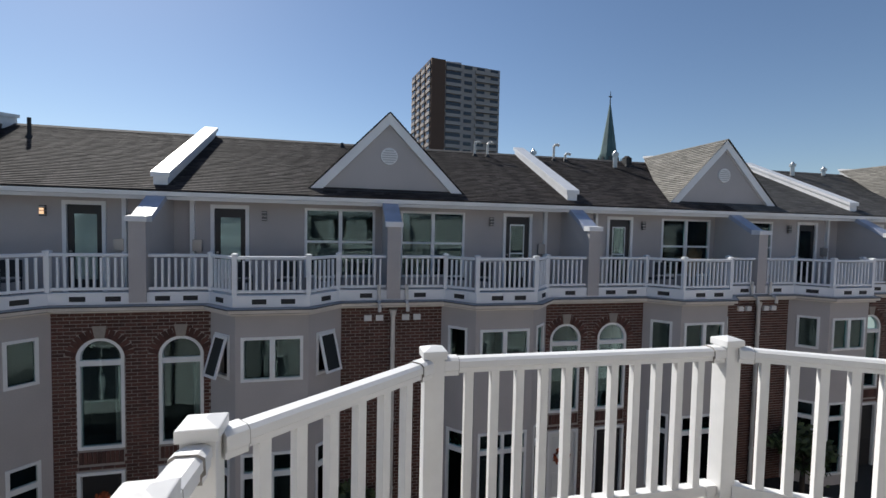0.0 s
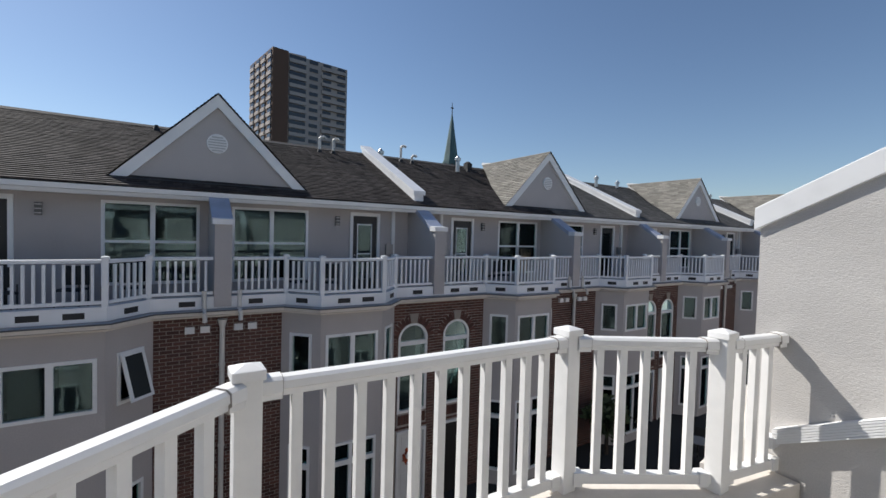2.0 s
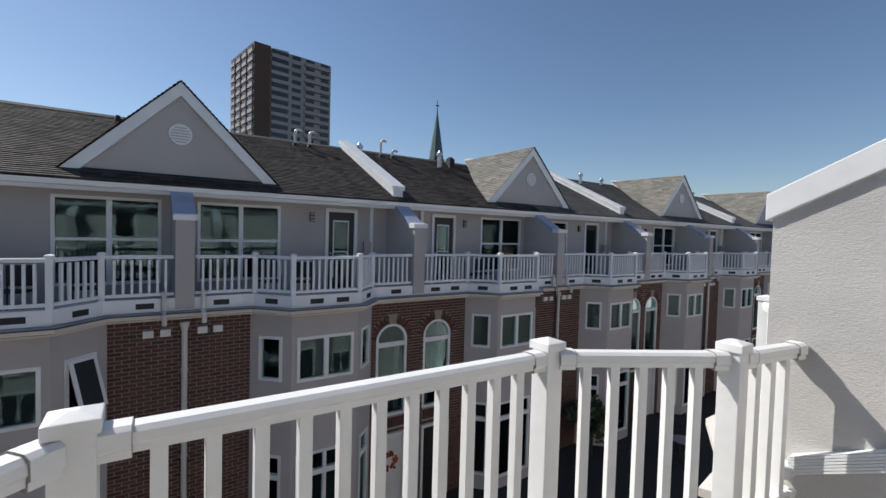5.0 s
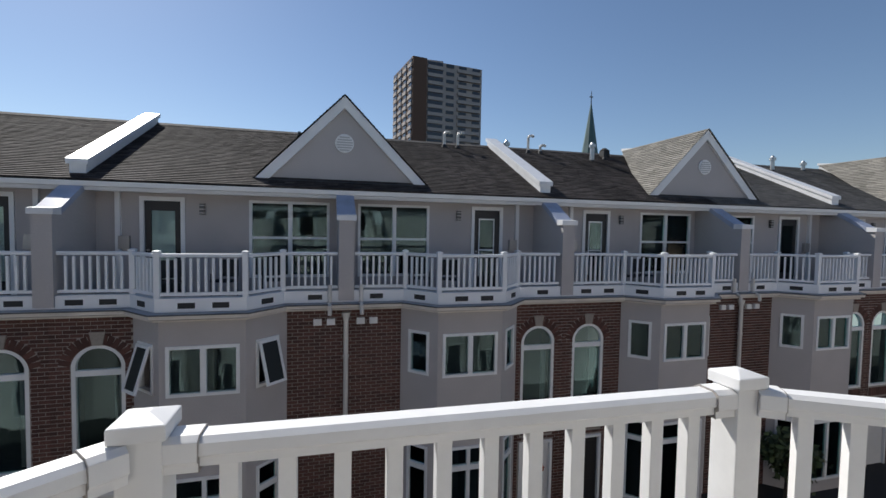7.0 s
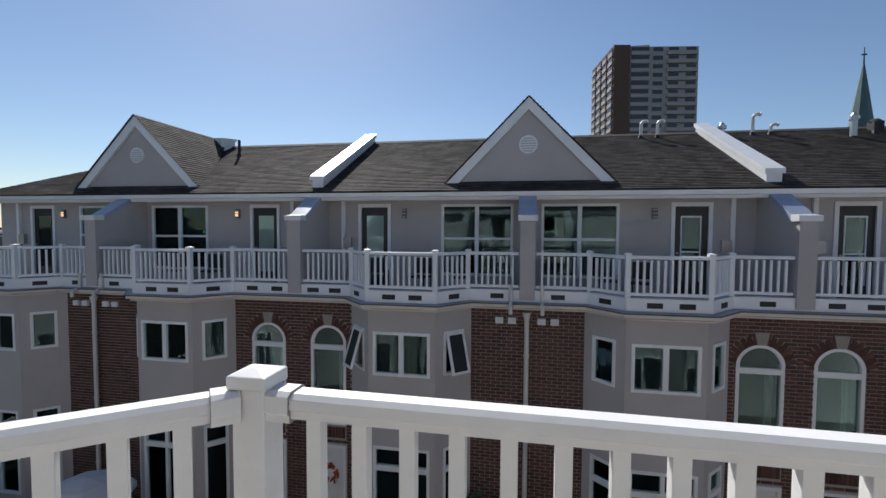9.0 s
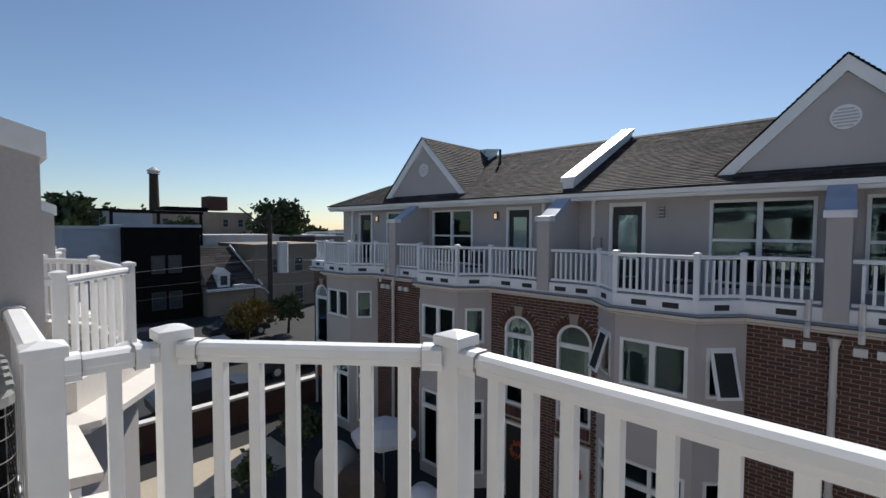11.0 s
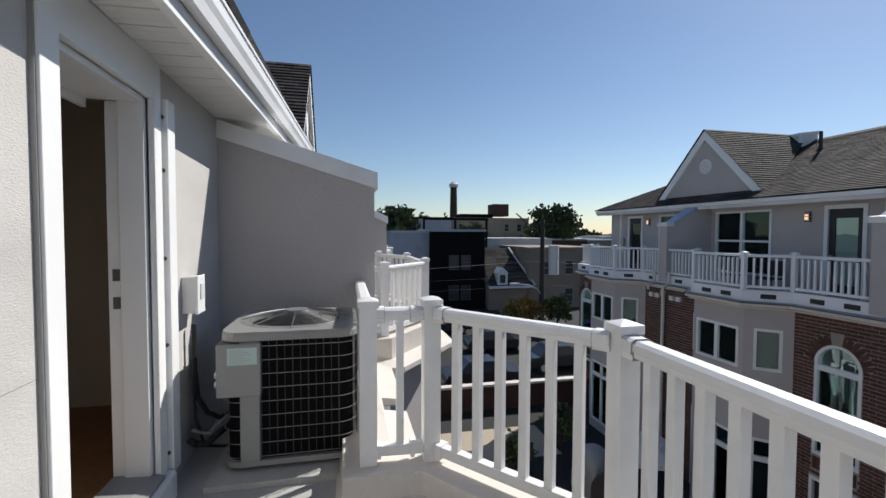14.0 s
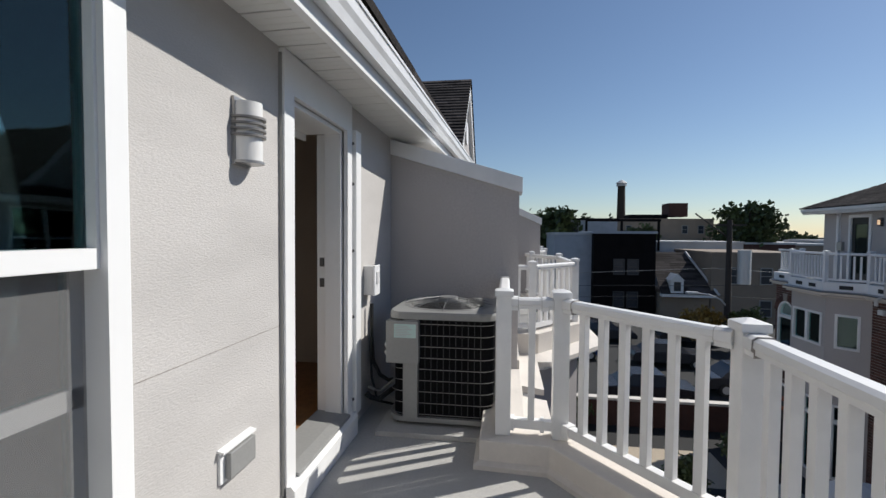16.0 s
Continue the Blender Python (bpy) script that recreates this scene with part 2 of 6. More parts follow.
def part(name, bm, material, parent, label="", bevel=0.0, smooth=False, m=None):
    """Links a bmesh as one mesh object under a thing or a part."""
    ob = new(name, mesh_of(name, bm, material, bevel, smooth))
    ob.parent = parent
    if m is not None:
        ob.matrix_basis = m
    return tagged(ob, label)


def share(name, me, m, parent, label=""):
    """One more object on a mesh that is there already."""
    ob = new(name, me)
    ob.parent = parent
    ob.matrix_basis = m
    return tagged(ob, label)


def thing(name, label, category, loc=(0, 0, 0), group="", kind="", rz=0):
    e = new(name)
    e.empty_display_size = 0.1
    e.matrix_basis = pose(*loc, 0, 0, rz)
    return tagged(e, label, category, group, kind)


def solid(name, bm, material, label, category="", kind="structure", bevel=0.0, smooth=False, group=""):
    """A top-level mesh."""
    ob = new(name, mesh_of(name, bm, material, bevel, smooth))
    return tagged(ob, label, category, group, kind)


def grid_slab(bm, xs, zs, solid_at, y0, y1, m=None):
    """One connected slab between y0 and y1 over the grid cells for which solid_at(x, z) holds."""
    xs, zs = sorted(set(xs)), sorted(set(zs))
    nx, nz = len(xs) - 1, len(zs) - 1
    full = {(i, j) for i in range(nx) for j in range(nz) if solid_at((xs[i] + xs[i + 1]) / 2, (zs[j] + zs[j + 1]) / 2)}
    made = {}

    def vert(i, j, back):
        key = (i, j, back)
        if key not in made:
            c = Vector((xs[i], y1 if back else y0, zs[j]))
            made[key] = bm.verts.new(m @ c if m is not None else c)
        return made[key]
    for i, j in full:
        bm.faces.new((vert(i, j, 0), vert(i + 1, j, 0), vert(i + 1, j + 1, 0), vert(i, j + 1, 0)))
        bm.faces.new((vert(i, j, 1), vert(i, j + 1, 1), vert(i + 1, j + 1, 1), vert(i + 1, j, 1)))
        for di, dj, a, b in ((-1, 0, (i, j), (i, j + 1)), (1, 0, (i + 1, j + 1), (i + 1, j)), (0, -1, (i + 1, j), (i, j)), (0, 1, (i, j + 1), (i + 1, j + 1))):
            if (i + di, j + dj) not in full:
                bm.faces.new((vert(*a, 0), vert(*b, 0), vert(*b, 1), vert(*a, 1)))


def wall_cells(bm, x0, x1, z0, z1, holes, y0, y1, m=None):
    """A wall slab from y0 to y1 with rectangular openings right through it."""
    holes = [(max(h[0], x0), min(h[1], x1), max(h[2], z0), min(h[3], z1)) for h in holes]
    grid_slab(bm, [x0, x1, *[v for h in holes for v in h[:2]]], [z0, z1, *[v for h in holes for v in h[2:]]],
              lambda x, z: not any(h[0] < x < h[1] and h[2] < z < h[3] for h in holes), y0, y1, m)


def bar_frame(bm, bars, y0, y1):
    """Bars of a frame, each (x0, x1, z0, z1), welded into one piece."""
    grid_slab(bm, [v for b in bars for v in b[:2]], [v for b in bars for v in b[2:]], lambda x, z: any(b[0] < x < b[1] and b[2] < z < b[3] for b in bars), y0, y1)


# ---------------- railings ----------------
RAIL = {}


def rail_meshes(tag, mats, post_h, bal_h, w=0.10, cap=0.125, bal=0.042, bevel=0.004):
    bm = bmesh.new()
    box(bm, -w / 2, w / 2, -w / 2, w / 2, 0, post_h - 0.055)
    post = mesh_of("post", bm, mats, bevel)
    bm = bmesh.new()
    c = cap / 2
    lo = [bm.verts.new((x * c, y * c, 0)) for x, y in ((-1, -1), (1, -1), (1, 1), (-1, 1))]
    mid = [bm.verts.new((x * c, y * c, 0.038)) for x, y in ((-1, -1), (1, -1), (1, 1), (-1, 1))]
    top = [bm.verts.new((x * c * 0.2, y * c * 0.2, 0.055)) for x, y in ((-1, -1), (1, -1), (1, 1), (-1, 1))]
    bm.faces.new(lo[::-1])
    bm.faces.new(top)
    for a, b in ((lo, mid), (mid, top)):
        for i in range(4):
            bm.faces.new((a[i], a[(i + 1) % 4], b[(i + 1) % 4], b[i]))
    capm = mesh_of("post_cap", bm, mats, bevel)
    bm = bmesh.new()
    box(bm, -bal / 2, bal / 2, -bal / 2, bal / 2, 0, bal_h)
    balm = mesh_of("baluster", bm, mats, bevel * 0.7)
    RAIL[tag] = (post, capm, balm, mats)


def railing(tag, label, pts, post_at, zbase, ztop, group="", spacing=0.135, brackets=False, ends=(0.05, 0.05)):
    """A railing thing along pts; post_at tells which points carry a post. ends: setbacks at points without one."""
    post, capm, balm, mats = RAIL[tag]
    t = thing("balcony_railing", label, "railing", (pts[0][0], pts[0][1], zbase), group)
    inv = Matrix.Translation((-pts[0][0], -pts[0][1], -zbase))
    rt0, rt1, rb0, rb1 = ztop - 0.135, ztop - 0.065, zbase + 0.045, zbase + 0.105
    for (x, y), p in zip(pts, post_at):
        if p:
            o = share("post", post, inv @ pose(x, y, zbase), t)
            share("post_cap", capm, pose(0, 0, ztop - zbase - 0.057), o)
    for i in range(len(pts) - 1):
        a, b = Vector(pts[i]), Vector(pts[i + 1])
        d = b - a
        L = d.length
        ang = math.degrees(math.atan2(d.y, d.x))
        m = inv @ pose(a.x, a.y, 0, 0, 0, ang)
        s0 = 0.05 if post_at[i] else ends[0]
        s1 = L - (0.05 if post_at[i + 1] else ends[1])
        bm = bmesh.new()
        prof = [(-0.036, rt0), (0.036, rt0), (0.036, rt0 + 0.022), (0.045, rt0 + 0.03), (0.043, rt1 - 0.012), (0.026, rt1), (-0.026, rt1), (-0.043, rt1 - 0.012), (-0.045, rt0 + 0.03), (-0.036, rt0 + 0.022)]
        prism(bm, prof, s0, s1, "x")
        part("top_rail", bm, mats, t, m=m)
        bm = bmesh.new()
        box(bm, s0, s1, -0.028, 0.028, rb0, rb1)
        part("bottom_rail", bm, mats, t, m=m, bevel=0.004 if brackets else 0)
        n = max(1, round((s1 - s0) / spacing) - 1) if s1 - s0 > 0.2 else 0
        for j in range(n):
            x = s0 + (s1 - s0) * (j + 1) / (n + 1)
            share("baluster", balm, m @ pose(x, 0, rb1 - 0.005), t)
        if brackets:
            for x0, x1 in ((s0, s0 + 0.075), (s1 - 0.075, s1)):
                if s1 - s0 < 0.3:
                    x1 = x0 + 0.045
                bm = bmesh.new()
                prism(bm, [(p[0] * 1.13, p[1] + (0.006 if p[1] > rt0 + 0.04 else -0.012)) for p in prof], x0, x1, "x")
                part("bracket", bm, mats, t, m=m, bevel=0.002)
                bm = bmesh.new()
                xs = x1 if x0 == s0 else x0
                prism(bm, [(p[0] * 1.14, p[1] + (0.0065 if p[1] > rt0 + 0.04 else -0.013)) for p in prof], xs - 0.0009, xs + 0.0009, "x")
                part("joint", bm, M_GRIME, t, "grimy joint line", m=m)
                bm = bmesh.new()
                box(bm, x0, x1 - 0.02, -0.038, 0.038, rb0 - 0.012, rb1 + 0.008)
                part("bracket", bm, mats, t, m=m, bevel=0.002)
    return t


# ---------------- windows ----------------
PANES, FRAMES = {}, {}


def pane_mesh(w, h):
    key = (round(w, 3), round(h, 3))
    if key not in PANES:
        bm = bmesh.new()
        box(bm, 0, w, -0.004, 0.004, 0, h)
        PANES[key] = mesh_of("pane", bm, M_GLASS)
    return PANES[key]


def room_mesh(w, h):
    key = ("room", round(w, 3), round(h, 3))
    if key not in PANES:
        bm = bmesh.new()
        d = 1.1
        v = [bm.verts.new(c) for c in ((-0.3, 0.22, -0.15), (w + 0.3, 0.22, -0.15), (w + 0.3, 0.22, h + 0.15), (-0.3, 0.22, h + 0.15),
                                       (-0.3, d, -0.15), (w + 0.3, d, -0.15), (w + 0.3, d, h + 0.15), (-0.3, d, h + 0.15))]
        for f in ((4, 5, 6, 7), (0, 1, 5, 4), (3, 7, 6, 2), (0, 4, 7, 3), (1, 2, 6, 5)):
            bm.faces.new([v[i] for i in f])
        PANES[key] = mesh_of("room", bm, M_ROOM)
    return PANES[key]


def curtain_mesh(w, h):
    key = ("curtain", round(w, 3), round(h, 3))
    if key not in PANES:
        bm = bmesh.new()
        n = max(4, int(w / 0.05))
        rows = []
        for z in (0, h):
            rows.append([bm.verts.new((w * i / n, 0.015 * (i % 2) + 0.012 * math.sin(i), z)) for i in range(n + 1)])
        for i in range(n):
            bm.faces.new((rows[0][i], rows[0][i + 1], rows[1][i + 1], rows[1][i]))
        PANES[key] = mesh_of("curtain", bm, M_CURTAIN)
    return PANES[key]


def bars_for(kind, w, h):
    f = 0.065
    bars = [(0, w, 0, f), (0, w, h - f, h), (0, f, f, h - f), (w - f, w, f, h - f)]
    panes = []
    c = w / 2
    if kind == "two_wide_hung":
        bars += [(c - 0.05, c + 0.05, f, h - f)]
        for a, b in ((f, c - 0.05), (c + 0.05, w - f)):
            zm = h * 0.52
            bars += [(a, b, zm - 0.03, zm + 0.03)]
            panes += [(a, b, f, zm - 0.03), (a, b, zm + 0.03, h - f)]
    elif kind == "casement_pair":
        bars += [(c - 0.055, c + 0.055, f, h - f)]
        panes += [(f, c - 0.055, f, h - f), (c + 0.055, w - f, f, h - f)]
    elif kind == "single":
        panes += [(f, w - f, f, h - f)]
    elif kind == "transom_pair":
        zt = h - 0.5
        bars += [(f, w - f, zt - 0.06, zt + 0.06), (c - 0.04, c + 0.04, f, zt - 0.06), (c - 0.04, c + 0.04, zt + 0.06, h - f)]
        for a, b in ((f, c - 0.04), (c + 0.04, w - f)):
            panes += [(a, b, f, zt - 0.06), (a, b, zt + 0.06, h - f)]
    elif kind == "transom_single":
        zt = h - 0.5
        bars += [(f, w - f, zt - 0.06, zt + 0.06)]
        panes += [(f, w - f, f, zt - 0.06), (f, w - f, zt + 0.06, h - f)]
    return bars, panes


def window(kind, w, h, m, parent, label="", curtain=0.0, side=1):
    """A window as a part: its frame, with panes and the dark-coloured room box behind as pieces. Local x runs along the
    wall, -y is outside.
    """
    key = (kind, round(w, 3), round(h, 3))
    bars, panes = bars_for(kind, w, h)
    if key not in FRAMES:
        bm = bmesh.new()
        bar_frame(bm, bars, -0.025, 0.07)
        FRAMES[key] = mesh_of("window", bm, M_TRIM)
    win = share("window", FRAMES[key], m, parent, label)
    for a, b, c, d in panes:
        share("pane", pane_mesh(b - a, d - c), pose(a, 0.035, c), win)
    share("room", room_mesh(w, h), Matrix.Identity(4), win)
    if curtain:
        cw = w * abs(curtain)
        x = 0.07 if curtain > 0 else w - cw - 0.07
        share("curtain", curtain_mesh(cw, h - 0.15), pose(x, 0.16, 0.07), win)
    if kind == "open":
        # an awning sash that stands open on its top hinge
        bm = bmesh.new()
        f = 0.055
        bar_frame(bm, ((0, w - 0.08, 0, f), (0, w - 0.08, h - 0.08 - f, h - 0.08), (0, f, f, h - 0.08 - f), (w - 0.08 - f, w - 0.08, f, h - 0.08 - f)), -0.02, 0.025)
        mm = pose(0.04, -0.045, h - 0.04, -17, 0, 0) @ pose(0, 0, 0.08 - h)
        sash = part("sash", bm, M_TRIM, win, "white awning sash standing open", m=mm)
        bm = bmesh.new()
        box(bm, f, w - 0.08 - f, -0.004, 0.004, f, h - 0.08 - f)
        g = new("sash_pane", mesh_of("sash_pane", bm, M_GLASS_DULL))
        g.parent = win
        g.matrix_basis = mm
    return win


def arch_pts(w, zs, rise, n=12, x0=0.0):
    """Points of a flat arch from its left spring to its right one."""
    R = (w * w / 4 + rise * rise) / (2 * rise)
    cz = zs + rise - R
    a = math.asin(min(1, w / 2 / R))
    if rise > w / 2:
        a = math.pi - a
    return [(x0 + w / 2 + R * math.sin(-a + 2 * a * i / n), cz + R * math.cos(-a + 2 * a * i / n)) for i in range(n + 1)], R, cz, a


def arched_window(w, h, rise, m, parent):
    """Arched frame with a transom bar; local like window()."""
    key = ("arched", round(w, 3), round(h, 3))
    zs = h - rise
    zt = zs - 0.18
    f = 0.07
    outer = [(0, 0)] + arch_pts(w, zs, rise)[0] + [(w, 0)]
    inner = [(f, f)] + arch_pts(w - 2 * f, zs, rise - f * 0.9, x0=f)[0] + [(w - f, f)]
    if key not in FRAMES:
        bm = bmesh.new()
        y0, y1 = -0.03, 0.07
        vo = [[bm.verts.new((x, y, z)) for x, z in outer] for y in (y0, y1)]
        vi = [[bm.verts.new((x, y, z)) for x, z in inner] for y in (y0, y1)]
        n = len(outer)
        for i in range(n):
            j = (i + 1) % n
            bm.faces.new((vo[0][i], vo[0][j], vi[0][j], vi[0][i]))
            bm.faces.new((vo[1][i], vi[1][i], vi[1][j], vo[1][j]))
            bm.faces.new((vo[0][i], vo[1][i], vo[1][j], vo[0][j]))
            bm.faces.new((vi[0][i], vi[0][j], vi[1][j], vi[1][i]))
        box(bm, f, w - f, -0.02, 0.07, zt - 0.06, zt + 0.06)
        FRAMES[key] = mesh_of("window", bm, M_TRIM)
        bm = bmesh.new()
        v = [bm.verts.new((x, 0.035, z)) for x, z in [(f, zt + 0.06)] + arch_pts(w - 2 * f, zs, rise - f * 0.9, x0=f)[0] + [(w - f, zt + 0.06)]]
        bm.faces.new(v)
        PANES[key] = mesh_of("pane", bm, M_GLASS)
    win = share("window", FRAMES[key], m, parent, "tall arched white window with a transom bar")
    share("pane", PANES[key], Matrix.Identity(4), win)
    share("pane", pane_mesh(w - 2 * f, zt - 0.06 - f), pose(f, 0.035, f), win)
    share("room", room_mesh(w, h), Matrix.Identity(4), win)
    share("curtain", curtain_mesh(w * 0.17, h - 0.75), pose(0.08 + w * 0.62 * (len(PANES) % 2), 0.19, 0.07), win)
    return win


# ---------------- brickwork ----------------
BW, BH, BJ = 0.220, 0.064, 0.016


def brick_quads(verts, faces, x0, x1, z0, z1, y, depth=0.012):
    k = len(verts)
    verts += [(x0, y, z0), (x1, y, z0), (x1, y, z1), (x0, y, z1), (x0, y + depth, z0), (x1, y + depth, z0), (x1, y + depth, z1), (x0, y + depth, z1)]
    faces += [(k, k + 1, k + 2, k + 3), (k, k + 4, k + 5, k + 1), (k + 3, k + 2, k + 6, k + 7), (k, k + 3, k + 7, k + 4), (k + 1, k + 5, k + 6, k + 2)]


def brick_spans(x0, x1, z0, z1, blocked):
    """Running-bond bricks in a rectangle; blocked(x, z) leaves one out; those at an opening are cut."""
    rng = random.Random(7)
    out = []
    row = 0
    z = z0
    while z + BH < z1:
        x = x0 - (0.5 if row % 2 else 0) * (BW + BJ)
        while x < x1:
            a, b = max(x, x0), min(x + BW, x1)
            if b - a > 0.03:
                # cut at openings in eight steps
                cells = [(a + (b - a) * i / 8, a + (b - a) * (i + 1) / 8) for i in range(8)]
                keep = [c for c in cells if not blocked((c[0] + c[1]) / 2, z + BH / 2)]
                if keep:
                    j = rng.uniform(-0.002, 0.002)
                    out.append((keep[0][0], keep[-1][1], z, z + BH, j))
            x += BW + BJ
        z += BH + BJ
        row += 1
    return out


def brick_part(spans, y, parent, label=""):
    verts, faces = [], []
    for a, b, c, d, j in spans:
        brick_quads(verts, faces, a, b, c, d, y + j)
    me = bpy.data.meshes.new("brickwork")
    me.from_pydata(verts, [], faces)
    me.materials.append(M_BRICK)
    ob = new("brickwork", me)
    ob.parent = parent
    return tagged(ob, label, kind="stuff")


# ---------------- roofs ----------------


def courses(bm, A0, B0, A1, B1, exposure, chunk=0.34, lift=0.018, seed=1):
    """Shingle courses from the lower edge A0-B0 to the upper edge A1-B1, each course a little proud of the next, in chunks."""
    rng = random.Random(seed)
    A0, B0, A1, B1 = (Vector(v) for v in (A0, B0, A1, B1))
    n = max(2, round(((A1 - A0).length + (B1 - B0).length) / 2 / exposure))
    nor = (B0 - A0).cross((A1 + B1) / 2 - (A0 + B0) / 2).normalized()
    if nor.z < 0:
        nor = -nor
    for i in range(n):
        a0, b0 = A0.lerp(A1, i / n), B0.lerp(B1, i / n)
        a1, b1 = A0.lerp(A1, (i + 1) / n), B0.lerp(B1, (i + 1) / n)
        L = (b0 - a0).length
        if L < 0.05:
            continue
        cuts = [0.0]
        while cuts[-1] < 1:
            cuts.append(min(1.0, cuts[-1] + rng.uniform(0.5, 1.4) * chunk / L))
        for f, g in zip(cuts, cuts[1:]):
            h = lift * rng.uniform(0.86, 1.16)
            p = [a0.lerp(b0, f), a0.lerp(b0, g), a1.lerp(b1, g), a1.lerp(b1, f)]
            v = [bm.verts.new(p[0] + nor * h), bm.verts.new(p[1] + nor * h), bm.verts.new(p[2] + nor * 0.001), bm.verts.new(p[3] + nor * 0.001), bm.verts.new(p[0] - nor * 0.02), bm.verts.new(p[1] - nor * 0.02)]
            bm.faces.new(v[:4])
            bm.faces.new((v[0], v[4], v[5], v[1]))


def offset_path(pts, d):
    """Shift a path that runs towards +x by d to its outer side (-y), mitred."""
    out = []
    for i, p in enumerate(pts):
        p = Vector(p)
        ns = []
        if i > 0:
            e = (p - Vector(pts[i - 1])).normalized()
            ns.append(Vector((e.y, -e.x)))
        if i < len(pts) - 1:
            e = (Vector(pts[i + 1]) - p).normalized()
            ns.append(Vector((e.y, -e.x)))
        nn = sum(ns, Vector((0, 0)))
        nn.normalize()
        out.append(p + nn * d / max(0.4, nn.dot(ns[0])))
    return out


def ring(bm, pts, d_in, d_out, z0, z1, z0_out=None, z1_out=None):
    """A band along a path, between two offsets, with its own heights at the outer side."""
    a, b = offset_path(pts, d_in), offset_path(pts, d_out)
    z0o = z0 if z0_out is None else z0_out
    z1o = z1 if z1_out is None else z1_out
    vs = [[bm.verts.new((p.x, p.y, z)) for p in path] for path, z in ((a, z0), (b, z0o), (b, z1o), (a, z1))]
    n = len(pts)
    for i in range(n - 1):
        for k in range(4):
            q, r = vs[k], vs[(k + 1) % 4]
            bm.faces.new((q[i], q[i + 1], r[i + 1], r[i]))
    bm.faces.new([v[0] for v in vs])
    bm.faces.new([v[-1] for v in vs][::-1])


# ---------------- the far row of town houses ----------------
GROUND = -6.7
# the far row is laid out in its own measure and set in place as a whole by FAR
FAR = Matrix.Translation((0.91 - 0.75 * 1.075, 0.10, 0.09)) @ Matrix.Diagonal((1.075, 1.085, 1.08, 1.0))
GROUND_F = -6.29
HALF, XC0 = 5.425, 0.75
Y_F, Y_R, Y_W, Y_G = 8.15, 8.85, 10.40, 10.3       # bay front, recess, set-back top storey, gable front
RIDGE_Y, RIDGE_Z, EAVE_Y, EAVE_Z = 14.3, 4.42, 9.82, 2.26
rail_meshes("far", M_VINYL_FAR, 0.92, 0.66, w=0.10, cap=0.13, bal=0.045, bevel=0)
ROOF_FAR = mat("dark_shingle_courses", (0.078, 0.066, 0.062), 0.85, grain=0.5, scale=18, stain=0.8, stain_scale=1.0, stretch=(1.6, 0.35, 0.35), bump=0.4, bump_scale=40, island=0.5, spec=0.22)
ROOF_GREY = mat("grey_weathered_courses", (0.15, 0.143, 0.135), 0.85, grain=0.4, scale=22, stain=0.5, stain_scale=1.1, stretch=(1.6, 0.35, 0.35), bump=0.4, bump_scale=40, island=0.24, spec=0.3)
ROOF_TAN = mat("tan_shingle_courses", (0.25, 0.235, 0.205), 0.85, grain=0.3, scale=26, stain=0.3, stain_scale=0.8, bump=0.4, bump_scale=40, island=0.25, spec=0.3)


bm = bmesh.new()
box(bm, -0.15, 0.15, -0.076, -0.05, -0.275, -0.165)
SLOT = mesh_of("drain_slot", bm, M_VENT_DARK)


def upper_door(x, z, parent, style):
    """A glazed black door in a white casing."""
    m = pose(x, Y_W, z)
    bm = bmesh.new()
    bar_frame(bm, ((0, 0.09, 0, 2.25), (0.85, 0.94, 0, 2.25), (0.09, 0.85, 2.15, 2.25)), -0.03, 0.12)
    frame_ob = part("door", bm, M_TRIM, parent, "white-cased black balcony door", m=m)
    bm = bmesh.new()
    bar_frame(bm, ((0.09, 0.22, 0, 2.15), (0.72, 0.85, 0, 2.15), (0.22, 0.72, 0, 0.3), (0.22, 0.72, 1.93, 2.15)), 0.03, 0.075)
    part("leaf", bm, M_DOOR_BLACK, frame_ob)
    share("pane", pane_mesh(0.5, 1.63), pose(0.22, 0.05, 0.3), frame_ob)
    if style != 1:
        # white sheet behind the glass: blind and sky reflection in one colour
        bm = bmesh.new()
        box(bm, 0.225, 0.715, 0.056, 0.064, 0.305, 1.925)
        part("blind", bm, M_DOOR_WHITE, frame_ob, "white blind, also standing in for sky reflection")
    if style == 1:
        bm = bmesh.new()
        bar_frame(bm, ((0.235, 0.265, 0.31, 1.92), (0.675, 0.705, 0.31, 1.92), (0.265, 0.675, 1.88, 1.92), (0.265, 0.675, 1.02, 1.06)), 0.028, 0.045)
        part("storm_frame", bm, M_TRIM, frame_ob)
    share("room", room_mesh(0.94, 2.25), Matrix.Identity(4), frame_ob)
    bm = bmesh.new()
    tube(bm, (0.16, -0.02, 1.0), (0.16, 0.03, 1.0), 0.025)
    part("handle", bm, M_LAMP_METAL, frame_ob, "metal door knob")


def far_lamp(x, z, parent, lit):
    bm = bmesh.new()
    box(bm, x - 0.055, x + 0.055, Y_W - 0.09, Y_W, z - 0.13, z + 0.13)
    ob = part("wall_lamp", bm, M_LAMP_DARK, parent, "small wall lamp, lit" if lit else "small dark grey wall lamp")
    for dz in (-0.09, 0.0, 0.09):
        bm = bmesh.new()
        box(bm, x - 0.07, x + 0.07, Y_W - 0.105, Y_W, z + dz - 0.012, z + dz + 0.012)
        part("band", bm, M_LAMP_METAL, ob)
    if lit:
        bm = bmesh.new()
        box(bm, x - 0.045, x + 0.045, Y_W - 0.10, Y_W - 0.088, z - 0.10, z + 0.06)
        part("bulb_glass", bm, M_GLOW, ob, "warm lit glass")


